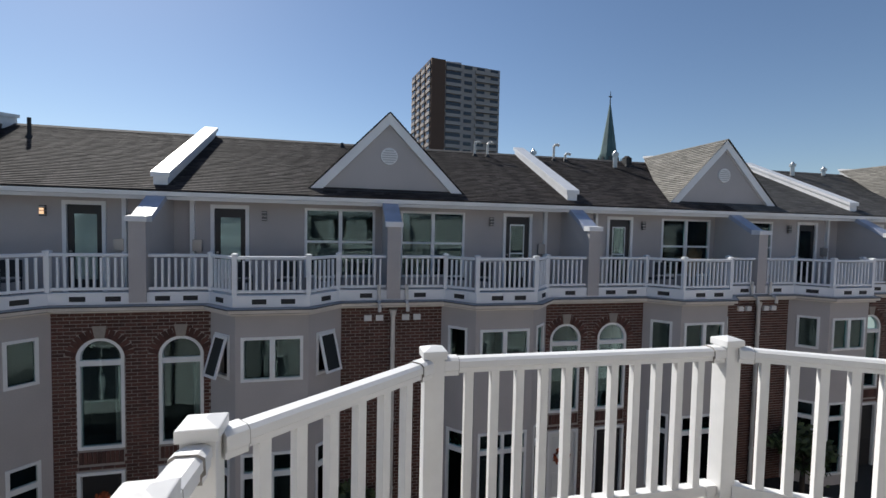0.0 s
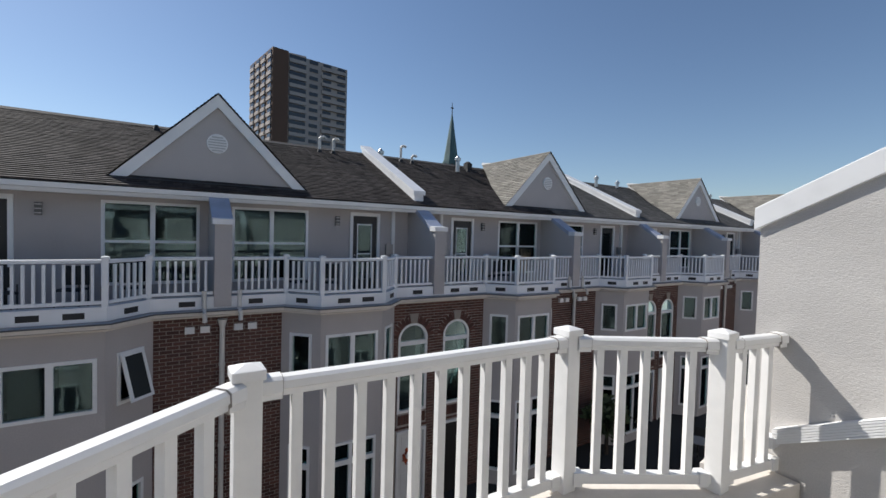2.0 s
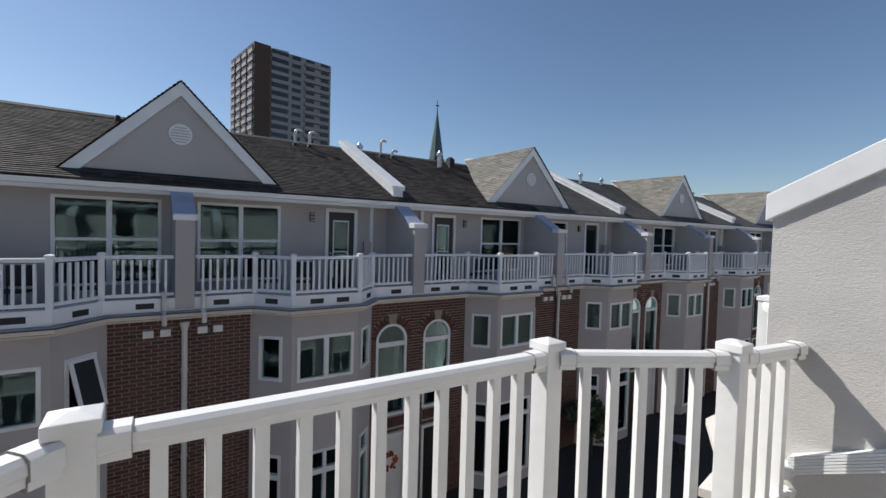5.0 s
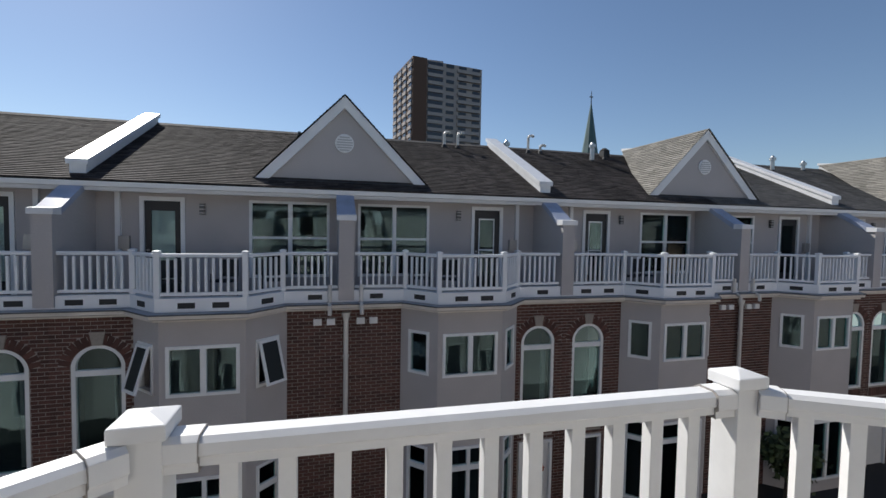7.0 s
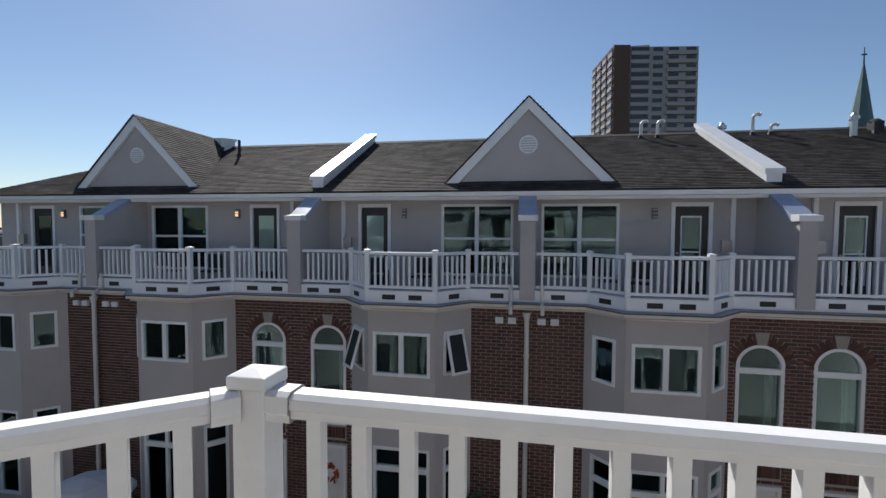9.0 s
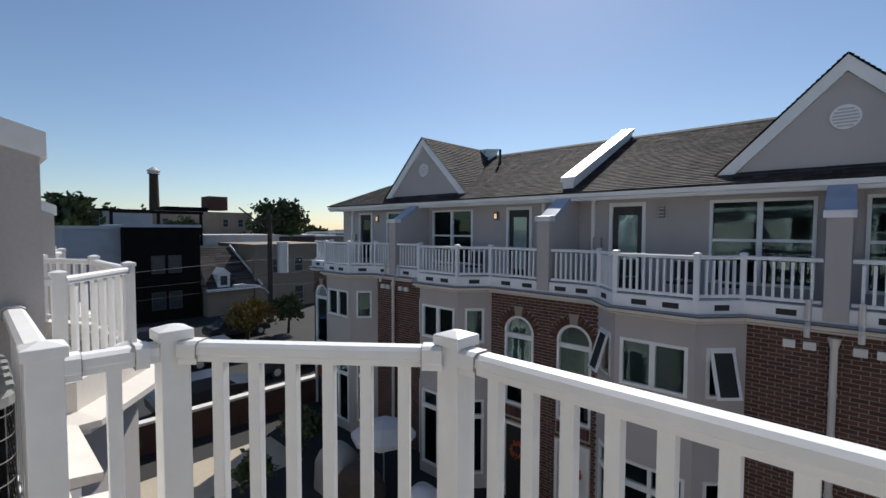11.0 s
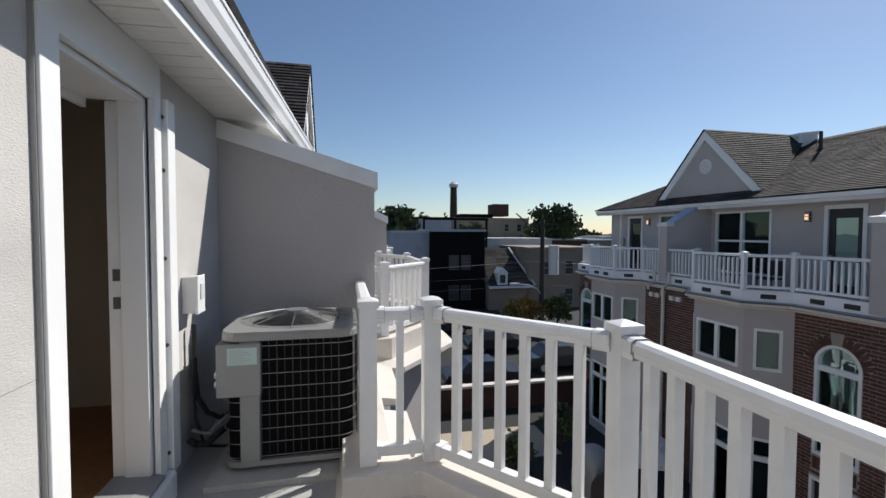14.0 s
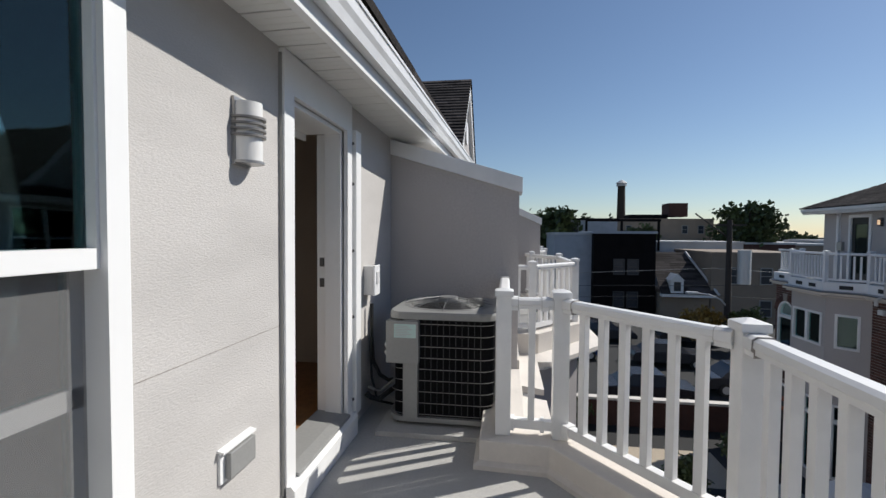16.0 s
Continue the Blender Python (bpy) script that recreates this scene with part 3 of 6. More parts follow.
def centre(k):
    """Where each pair of houses has its gable; the plots differ a little in width."""
    return {-1: -10.85, 0: XC0, 1: 12.05}.get(k, 22.9 + 10.85 * (k - 2))


def half_width(k, s):
    return {(-1, -1): 5.35, (-1, 1): 5.94, (0, -1): 5.66, (0, 1): 5.55, (1, -1): 5.75}.get((k, s), HALF)


def town_house(k, s, detail=True):
    xc = centre(k)
    more = half_width(k, s) - HALF

    def X(u):
        return xc + s * (u + (more if u > 5 else 0.0))

    door_shift = {(-1, -1): -0.15, (-1, 1): 0.3, (0, -1): 0.32, (0, 1): 0.12}.get((k, s), 0.0)
    bs = -0.3 if (k, s) == (-1, -1) else -0.2 if k >= 1 and s < 0 else 0.0      # bay off its usual place

    def XU(u):
        return xc + s * (u + door_shift)
    end = k == -1 and s < 0
    house = thing("town_house", "grey stucco and brick town house in a long row", "house", (X(HALF / 2), Y_W, GROUND_F), "far row of houses")
    inv = Matrix.Translation((-X(HALF / 2), -Y_W, -GROUND_F))
    hold = new("storeys")
    hold.parent = house
    hold.matrix_basis = inv
    H = hold

    def span(u0, u1):
        return (min(X(u0), X(u1)), max(X(u0), X(u1)))

    # top storey wall, set back
    wx = span(0.36, 2.27)
    dx = tuple(sorted((XU(3.36), XU(4.30))))
    nx = span(0.0, HALF)
    bm = bmesh.new()
    wall_cells(bm, nx[0], nx[1], -0.30, 2.22, [(*wx, 0.05, 1.95), (*dx, -0.28, 1.97)], Y_W, Y_W + 0.2)
    part("wall", bm, M_STUCCO_FAR, H)
    window("two_wide_hung", wx[1] - wx[0], 1.90, pose(wx[0], Y_W, 0.05), H, "white two-wide double-hung window", curtain=[0.22, 0.0, 0.0][(k + s) % 3])
    upper_door(dx[0], -0.28, H, (k + (s > 0)) % 3)
    far_lamp(XU(2.98), 1.70, H, k == -1)
    bm = bmesh.new()
    px = XU(4.72)
    box(bm, px - 0.05, px + 0.05, Y_W - 0.09, Y_W, -0.25, 2.05)
    part("downspout", bm, M_TRIM, H)
    bm = bmesh.new()
    bx = XU(4.6)
    box(bm, bx - 0.11, bx + 0.11, Y_W - 0.10, Y_W, 0.75, 1.05)
    part("meter_box", bm, M_LAMP_METAL, H)

    # balcony slab, white kerb with drain slots, cornice
    us = [(0.0, Y_R), (1.35 + bs, Y_R), (1.99 + bs, Y_F), (3.54 + bs, Y_F), (4.20 + bs, Y_R), (HALF, Y_R)]
    path = [(X(u), y) for u, y in us]
    if s < 0:
        path = path[::-1]
    bm = bmesh.new()
    prism(bm, [(p.x, p.y) for p in offset_path(path, 0.05)] + [(path[-1][0], Y_W + 0.1), (path[0][0], Y_W + 0.1)], -0.47, -0.30, "z")
    part("balcony_floor", bm, M_DECK, H)
    bm = bmesh.new()
    ring(bm, path, -0.14, 0.07, -0.34, -0.08)
    part("kerb", bm, M_VINYL_FAR, H, "white balcony kerb with dark drain slots")
    bm = bmesh.new()
    ring(bm, path, -0.05, 0.22, -0.42, -0.345, -0.385, -0.362)
    part("flashing", bm, M_LEDGE, H)
    bm = bmesh.new()
    ring(bm, path, 0.222, 0.236, -0.385, -0.358, -0.385, -0.358)
    part("ledge_edge", bm, M_FLASH_DARK, H)
    bm = bmesh.new()
    ring(bm, path, -0.02, 0.205, -0.48, -0.39, -0.455, -0.39)
    ring(bm, path, -0.02, 0.12, -0.53, -0.482, -0.515, -0.482)
    part("cornice", bm, M_CURB, H, "cream moulded cornice")
    po = path
    for i in range(len(po) - 1):
        a, b = Vector(po[i]), Vector(po[i + 1])
        L = (b - a).length
        ang = math.degrees(math.atan2(b.y - a.y, b.x - a.x))
        for f in ((0.33, 0.72) if L > 1.4 else (0.5,)):
            q = a.lerp(b, f)
            share("drain_slot", SLOT, pose(q.x, q.y, 0, 0, 0, ang), H)

    # lower storeys: stucco bay and brick recesses
    zc = -0.48
    bay = [(1.27 + bs, Y_R + 0.03), (1.99 + bs, Y_F + 0.03), (3.54 + bs, Y_F + 0.03), (4.22 + bs, Y_R + 0.03)]
    pts = [(X(u), y) for u, y in bay]
    if s < 0:
        pts = pts[::-1]
    for i in range(3):
        a, b = Vector(pts[i]), Vector(pts[i + 1])
        L = (b - a).length
        m = pose(a.x, a.y, 0, 0, 0, math.degrees(math.atan2(b.y - a.y, b.x - a.x)))
        if i == 1:
            w = 1.32
            x0 = (L - w) / 2
            holes = [(x0, x0 + w, -2.02, -1.02), (x0, x0 + w, -5.95, -3.65)]
        else:
            w = 0.56
            x0 = (L - w) / 2
            holes = [(x0, x0 + w, -2.00, -1.00), (x0, x0 + w, -5.85, -3.65)]
        bm = bmesh.new()
        wall_cells(bm, 0, L, GROUND_F, zc, holes, 0, 0.2)
        part("bay_wall", bm, M_STUCCO_FAR, H, m=m)
        if i == 1:
            window("casement_pair", w, 1.00, m @ pose(x0, 0, -2.02), H, "white paired casement window", curtain=[0.0, 0.22][k % 2])
            window("transom_pair", w, 2.30, m @ pose(x0, 0, -5.95), H, "white window with a transom row")
        else:
            opened = k == 0 and s < 0
            window("open" if opened else "single", w, 1.00, m @ pose(x0, 0, -2.00), H, "", side=1 if i == 2 else -1)
            window("transom_single", w, 2.20, m @ pose(x0, 0, -5.85), H)

    # brick recesses
    aw, ah, rise = 0.93, 2.5, 0.38
    ac = xc + s * {(-1, 1): 5.14, (0, -1): 4.84, (0, 1): 4.84, (1, -1): 5.0}.get((k, s), 4.78)
    for u0, u1 in ((0.0, 1.27 + bs), (4.22 + bs, HALF)):
        x0, x1 = span(u0, u1)
        arch = u0 > 1
        bm = bmesh.new()
        holes = []
        if arch:
            holes = [(ac - aw / 2, ac + aw / 2, -3.6, -1.1), (ac - 0.47, ac + 0.47, GROUND_F, -4.1)]
        wall_cells(bm, x0, x1, GROUND_F, -0.48, holes, Y_R + 0.042, Y_R + 0.25)
        if arch:
            ap, R, cz, aa = arch_pts(aw, -1.1 - rise, rise, x0=ac - aw / 2)
            mid = len(ap) // 2
            prism(bm, ap[:mid + 1] + [(ac - aw / 2, -1.1)], Y_R + 0.042, Y_R + 0.25)
            prism(bm, ap[mid:] + [(ac + aw / 2, -1.1)], Y_R + 0.042, Y_R + 0.25)
        part("brick_wall", bm, M_MORTAR, H, "dark red-brown brick wall with pale joints")

        def blocked(x, z):
            if not arch:
                return False
            if abs(x - ac) < aw / 2 + 0.01 and -3.62 < z < -1.1 - rise:
                return True
            if abs(x - ac) < 0.5 and z < -4.02:
                return True
            if abs(x - ac) < 0.47 and -3.95 < z < -3.62:
                return True
            return z > -1.1 - rise - 0.03 and math.hypot(x - ac, z - cz) < R + 0.21
        BRICK_JOBS.append((brick_spans(x0, x1, GROUND_F, -0.49, blocked), H, k, s, u0))
        if arch:
            arched_window(aw, ah, rise, pose(ac - aw / 2, Y_R + 0.07, -3.6), H)
            bm = bmesh.new()
            nv = 15
            for i in range(nv):
                t = -aa * 1.04 + 2 * aa * 1.04 * (i + 0.5) / nv
                mm = Matrix.Translation((ac, Y_R + 0.028, cz)) @ Matrix.Rotation(t, 4, "Y")
                hw_b = aa * 1.04 * (R + 0.1) / nv - 0.0035
                box(bm, -hw_b, hw_b, 0, 0.03, R + 0.008, R + 0.21, mm)
            part("brick_arch", bm, M_BRICK, H)
            bm = bmesh.new()
            prism(bm, [(ac - 0.09, -1.1), (ac + 0.09, -1.1), (ac + 0.14, -0.83), (ac - 0.14, -0.83)], Y_R + 0.005, Y_R + 0.06)
            part("keystone", bm, M_KEY, H, "pale stone keystone")
            bm = bmesh.new()
            for i in range(10):
                xx = ac - 0.44 + 0.088 * (i + 0.5)
                box(bm, xx - 0.038, xx + 0.038, Y_R + 0.025, Y_R + 0.05, -3.92, -3.65)
            part("brick_sill", bm, M_BRICK, H)
            # street door
            bm = bmesh.new()
            for a, b, c, d in ((-0.47, -0.40, GROUND_F, -4.1), (0.40, 0.47, GROUND_F, -4.1), (-0.40, 0.40, -4.17, -4.1)):
                box(bm, ac + a, ac + b, Y_R + 0.0, Y_R + 0.14, c, d)
            dr = part("entrance_door", bm, M_TRIM, H, "white entrance door in a white casing")
            bm = bmesh.new()
            box(bm, ac - 0.40, ac + 0.40, Y_R + 0.08, Y_R + 0.13, GROUND_F, -4.17)
            for a, b in ((0.12, 0.95), (1.1, 2.0)):
                box(bm, ac - 0.28, ac + 0.28, Y_R + 0.07, Y_R + 0.085, GROUND_F + a, GROUND_F + b)
            part("leaf", bm, M_DOOR_WHITE if (k + s) % 2 else M_DOOR_BLACK, dr)
            if k in (-1, 0):
                bm = bmesh.new()
                rng = random.Random(3)
                for i in range(60):
                    a = rng.uniform(0, 6.283)
                    r = 0.19 + rng.uniform(-0.06, 0.06)
                    c = Vector((ac + r * math.cos(a), Y_R + 0.05 + rng.uniform(-0.04, 0.03), -4.85 + r * math.sin(a)))
                    box(bm, -0.03, 0.03, -0.015, 0.015, -0.03, 0.03, Matrix.Translation(c) @ Euler((a * 3, a * 5, a)).to_matrix().to_4x4())
                part("wreath", bm, M_WREATH, dr, "round autumn wreath in red and orange")
        else:
            # paired small wall vents
            for vx in (0.33, 0.62):
                bm = bmesh.new()
                box(bm, X(vx) - 0.09, X(vx) + 0.09, Y_R - 0.04, Y_R + 0.045, -0.86, -0.72)
                for i in range(3):
                    box(bm, X(vx) - 0.08, X(vx) + 0.08, Y_R - 0.055, Y_R - 0.04, -0.845 + 0.042 * i, -0.82 + 0.042 * i)
                part("wall_vent", bm, M_TRIM, H)

    # eaves, fascia and gutter
    ex = span(0.0, HALF + (0.25 if end else 0.0))
    bm = bmesh.new()
    box(bm, ex[0], ex[1], EAVE_Y + 0.02, Y_W + 0.02, 2.05, 2.075)
    part("soffit", bm, M_SOFFIT, H)
    bm = bmesh.new()
    prism(bm, [(EAVE_Y + 0.05, 2.03), (EAVE_Y + 0.02, 2.03), (EAVE_Y - 0.02, 2.10), (EAVE_Y - 0.06, 2.12), (EAVE_Y - 0.08, 2.22), (EAVE_Y + 0.05, 2.22)], ex[0], ex[1], "x")
    part("gutter", bm, M_TRIM, H, "white eaves gutter")

    # main roof
    bm = bmesh.new()
    if end:
        courses(bm, (ex[0] - 0.1, EAVE_Y - 0.06, EAVE_Z), (ex[1], EAVE_Y - 0.06, EAVE_Z), (ex[0] + 4.4, RIDGE_Y, RIDGE_Z), (ex[1], RIDGE_Y, RIDGE_Z), 0.115, seed=k * 7 + 31)
        courses(bm, (ex[0] - 0.1, 18.3, EAVE_Z), (ex[0] - 0.1, EAVE_Y - 0.06, EAVE_Z), (ex[0] + 4.4, RIDGE_Y, RIDGE_Z), (ex[0] + 4.4, RIDGE_Y, RIDGE_Z), 0.2, seed=5)
    else:
        courses(bm, (ex[0], EAVE_Y - 0.06, EAVE_Z), (ex[1], EAVE_Y - 0.06, EAVE_Z), (ex[0], RIDGE_Y, RIDGE_Z), (ex[1], RIDGE_Y, RIDGE_Z), 0.115 if detail else 0.2, seed=k * 7 + s + 31)
    tagged(part("roof", bm, ROOF_GREY if k > 1 or (k == 1 and s > 0) else ROOF_FAR, H, "worn asphalt shingle roof"), kind="stuff")
    bm = bmesh.new()
    v = [bm.verts.new(c) for c in ((ex[0] + (4.4 if end else 0), RIDGE_Y, RIDGE_Z), (ex[1], RIDGE_Y, RIDGE_Z), (ex[1], 18.3, EAVE_Z), (ex[0], 18.3, EAVE_Z))]
    bm.faces.new(v)
    part("back_roof", bm, M_SHINGLE, H)
    bm = bmesh.new()
    prism(bm, [(RIDGE_Y - 0.16, RIDGE_Z - 0.05), (RIDGE_Y, RIDGE_Z + 0.045), (RIDGE_Y + 0.16, RIDGE_Z - 0.05), (RIDGE_Y, RIDGE_Z + 0.01)], ex[0] + (4.4 if end else 0), ex[1], "x")
    part("ridge_cap", bm, M_SHINGLE, H)
    bm = bmesh.new()
    box(bm, ex[0] + (0.3 if end else 0), ex[1], 18.0, 18.2, GROUND_F, EAVE_Z)
    part("back_wall", bm, M_STUCCO_FAR, H)
    if end:
        bm = bmesh.new()
        box(bm, X(HALF) - 0.02, X(HALF) + 0.2, Y_R + 0.26, 18.2, GROUND_F, -0.5)
        box(bm, X(HALF) - 0.02, X(HALF) + 0.2, Y_W + 0.2, 18.2, -0.5, EAVE_Z)
        part("end_wall", bm, M_STUCCO_FAR, H)

    # railing between the piers
    rp = [(X(u), y) for u, y in ((0.19, Y_R), (1.35 + bs, Y_R), (1.99 + bs, Y_F), (3.54 + bs, Y_F), (4.20 + bs, Y_R), (HALF - 0.19, Y_R))]
    railing("far", "white balustered railing on a balcony kerb", rp, (0, 1, 1, 1, 1, 0), -0.08, 0.84, "far balcony railings", spacing=0.137, ends=(0.0, 0.0))


BRICK_JOBS = []


def party_pier(x, name_label):
    """The pier at the balcony edge with the sloping wing wall behind it and its flashing."""
    t = thing("wing_wall", name_label, "wall", (x, Y_R, -0.3), "wing walls", "structure")
    iv = Matrix.Translation((-x, -Y_R, 0.3))
    bm = bmesh.new()
    prism(bm, [(8.74, -0.30), (Y_W, -0.30), (Y_W, 2.05), (9.90, 2.05), (8.99, 1.50), (8.74, 1.50)], x - 0.17, x + 0.17, "x")
    part("pier", bm, M_STUCCO_FAR, t, m=iv)
    bm = bmesh.new()
    prism(bm, [(8.975, 1.485), (9.0, 1.5), (9.92, 2.055), (9.86, 2.16), (8.975, 1.625)], x - 0.21, x + 0.21, "x")
    part("slope_flashing", bm, M_CAP_BLUE, t, "blue-grey sheet flashing", m=iv)
    bm = bmesh.new()
    prism(bm, [(8.69, 1.48), (8.972, 1.48), (8.972, 1.625), (8.69, 1.60)], x - 0.215, x + 0.215, "x")
    part("cap", bm, M_COPING, t, "white metal cap", m=iv)


def gable(k):
    xc = centre(k)
    tan = k >= 1
    t = thing("roof_gable", "grey stucco gable with white bargeboards and a round vent" if not tan else "grey stucco gable with weathered tan shingles", "gable", (xc, Y_G, 2.3), "roof gables", "structure")
    iv = Matrix.Translation((-xc, -Y_G, -2.3))
    hw, z0, z1 = 2.10, 2.47, 4.62
    bm = bmesh.new()
    prism(bm, [(xc - hw + 0.1, z0), (xc + hw - 0.1, z0), (xc, z1 - 0.1)], Y_G, Y_G + 0.15)
    part("gable_wall", bm, M_STUCCO_FAR, t, m=iv)
    for sg in (-1, 1):
        bm = bmesh.new()
        prism(bm, [(xc + sg * (hw + 0.05), z0 - 0.02), (xc + sg * (hw - 0.27), z0 - 0.02), (xc, z1 - 0.30), (xc, z1)], Y_G - 0.09, Y_G - 0.004)
        part("bargeboard", bm, M_TRIM, t, "white bargeboard", m=iv)
        bm = bmesh.new()
        f0 = (xc + sg * (hw + 0.08), Y_G - 0.13, z0 - 0.02)
        f1 = (xc + sg * 0.0, Y_G - 0.13, z1 + 0.035)
        b0 = (xc + sg * (hw + 0.08), Y_G + 0.15, z0 - 0.02)
        b1 = (xc, RIDGE_Y + 0.1, z1 + 0.035)
        courses(bm, f0, b0, f1, b1, 0.14, seed=9 + k)
        tagged(part("gable_roof", bm, ROOF_TAN if tan else ROOF_FAR, t, m=iv), kind="stuff")
    bm = bmesh.new()
    box(bm, xc - hw + 0.02, xc + hw - 0.02, Y_G - 0.14, Y_G + 0.1, 2.27, z0 - 0.004)
    part("gable_flashing", bm, M_FLASH_DARK, t, m=iv)
    bm = bmesh.new()
    tube(bm, (xc, Y_G, 3.45), (xc, Y_G - 0.04, 3.45), 0.235, 0.235, 28)
    v = part("gable_vent", bm, M_TRIM, t, "round white louvred vent", m=iv)
    bm = bmesh.new()
    for i in range(6):
        z = 3.45 - 0.16 + 0.064 * i
        r = math.sqrt(max(0.01, 0.2 ** 2 - (z - 3.45) ** 2))
        box(bm, xc - r, xc + r, Y_G - 0.058, Y_G - 0.038, z - 0.024, z + 0.004)
    tagged(part("louvre", bm, M_ROOF_WHITE, v), kind="stuff")


def roof_parapet(x):
    sl = (RIDGE_Z - EAVE_Z) / (RIDGE_Y - EAVE_Y)
    bm = bmesh.new()
    y0, y1 = 10.05, RIDGE_Y + 0.05
    z = lambda y: EAVE_Z + sl * (y - EAVE_Y)
    prism(bm, [(y0, z(y0) - 0.1), (y1, z(y1) - 0.1), (y1, z(y1) + 0.26), (y0, z(y0) + 0.30)], x - 0.16, x + 0.16, "x")
    t = thing("roof_parapet", "white metal-capped parapet between two roofs", "parapet", (x, y0, z(y0)), "roof parapets", "structure")
    iv = Matrix.Translation((-x, -y0, -z(y0)))
    part("parapet_wall", bm, M_COPING, t, m=iv)
    bm = bmesh.new()
    prism(bm, [(y0 - 0.04, z(y0) + 0.22), (y0 - 0.04, z(y0) + 0.34), (y1 + 0.03, z(y1) + 0.31), (y1 + 0.03, z(y1) + 0.19)], x - 0.21, x + 0.21, "x")
    part("coping", bm, M_COPING, t, m=iv)


def ridge_parapet(k):
    """The top of the party wall between a pair of houses, showing where the gable meets the ridge."""
    x, y0, y1 = centre(k) + 0.2, 13.6, RIDGE_Y + 0.1
    t = thing("roof_parapet", "white metal-capped parapet end at a roof ridge", "parapet", (x, y0, 4.2), "roof parapets", "structure")
    bm = bmesh.new()
    prism(bm, [(0, 0), (y1 - y0, 0), (y1 - y0, 0.46), (0, 0.36)], -0.15, 0.15, "x")
    part("parapet_wall", bm, M_COPING, t)
    bm = bmesh.new()
    prism(bm, [(-0.04, 0.33), (-0.04, 0.43), (y1 - y0 + 0.04, 0.55), (y1 - y0 + 0.04, 0.45)], -0.2, 0.2, "x")
    part("coping", bm, M_COPING, t)


for k in range(-1, 5):
    ridge_parapet(k)
    for s in (-1, 1):
        town_house(k, s, detail=k < 3)
    gable(k)
for k in range(-1, 6):
    if k < 5:
        party_pier(centre(k), "grey pier and wing wall with sloping blue-grey flashing")
    if k > -1:
        party_pier(centre(k) - half_width(k, -1), "grey pier and wing wall with white-capped sloping top")
        roof_parapet(centre(k) - half_width(k, -1))

# downpipes with hoppers at the brick recesses
for k in range(-1, 5):
    x = centre(k)
    t = thing("downpipe", "pale downpipe on a brick wall", "pipe", (x, Y_R, GROUND), "downpipes")
    bm = bmesh.new()
    tube(bm, (0, -0.06, 0), (0, -0.06, 6.0), 0.055)
    part("pipe", bm, M_PIPE, t)
    bm = bmesh.new()
    tube(bm, (0, -0.06, 5.95), (0, -0.06, 6.12), 0.06, 0.10)
    part("hopper", bm, M_PIPE, t)
    for z in (1.5, 3.3, 5.1):
        bm = bmesh.new()
        tube(bm, (0, -0.06, z), (0, -0.06, z + 0.06), 0.068)
        part("collar", bm, M_PIPE, t)
    for dx in (-0.36, 0.33):
        bm = bmesh.new()
        sweep(bm, [(dx, -0.12, 6.75), (dx, -0.12, 6.35), (dx, -0.34, 6.28), (dx, -0.34, 6.12)], 0.045)
        part("spout", bm, M_PIPE, t)

# roof pipes and fans


def roof_z(y):
    return EAVE_Z + (RIDGE_Z - EAVE_Z) / (RIDGE_Y - EAVE_Y) * (y - EAVE_Y)


def vent_pipe(x, y, h, kind):
    t = thing("roof_vent", {"gooseneck": "pale bent vent pipe on a roof", "capped": "capped metal roof flue", "stub": "dark stub pipe on a roof"}[kind], "vent", (x, y, roof_z(y) - 0.05), "roof vents")
    bm = bmesh.new()
    tube(bm, (0, 0, 0), (0, 0, 0.14), 0.12, 0.06)
    part("boot", bm, M_VENT_DARK, t)
    bm = bmesh.new()
    r = 0.05 if kind != "capped" else 0.085
    if kind == "gooseneck":
        sweep(bm, [(0, 0, 0), (0, 0, h), (0.05, 0, h + 0.07), (0.16, 0, h + 0.09), (0.22, 0, h + 0.04)], r)
    else:
        tube(bm, (0, 0, 0), (0, 0, h), r)
    part("pipe", bm, M_BLACK if kind == "stub" else M_METAL if kind == "capped" else M_PIPE, t)
    if kind == "capped":
        bm = bmesh.new()
        tube(bm, (0, 0, h), (0, 0, h + 0.1), 0.13, 0.13, 14)
        tube(bm, (0, 0, h + 0.1), (0, 0, h + 0.2), 0.10, 0.03, 14)
        part("cowl", bm, M_METAL, t)


for x, y, h, kind in ((4.35, 13.5, 0.5, "gooseneck"), (4.85, 13.5, 0.5, "gooseneck"), (6.75, 13.55, 0.25, "capped"), (7.6, 13.5, 0.6, "gooseneck"), (8.1, 13.5, 0.28, "gooseneck"),
                      (1.75, 13.5, 0.35, "capped"), (10.0, 13.0, 0.55, "capped"), (10.75, 13.3, 0.4, "stub"), (12.9, 13.85, 0.5, "stub"), (-9.45, 12.75, 0.62, "stub"), (-0.55, 13.6, 0.2, "stub"),
                      (19.2, 13.3, 0.5, "capped"), (21.4, 13.6, 0.3, "capped"), (29.5, 13.3, 0.5, "capped"), (31.6, 13.6, 0.3, "capped"), (40.5, 13.4, 0.5, "capped")):
    vent_pipe(x, y + 0.4, h, kind)
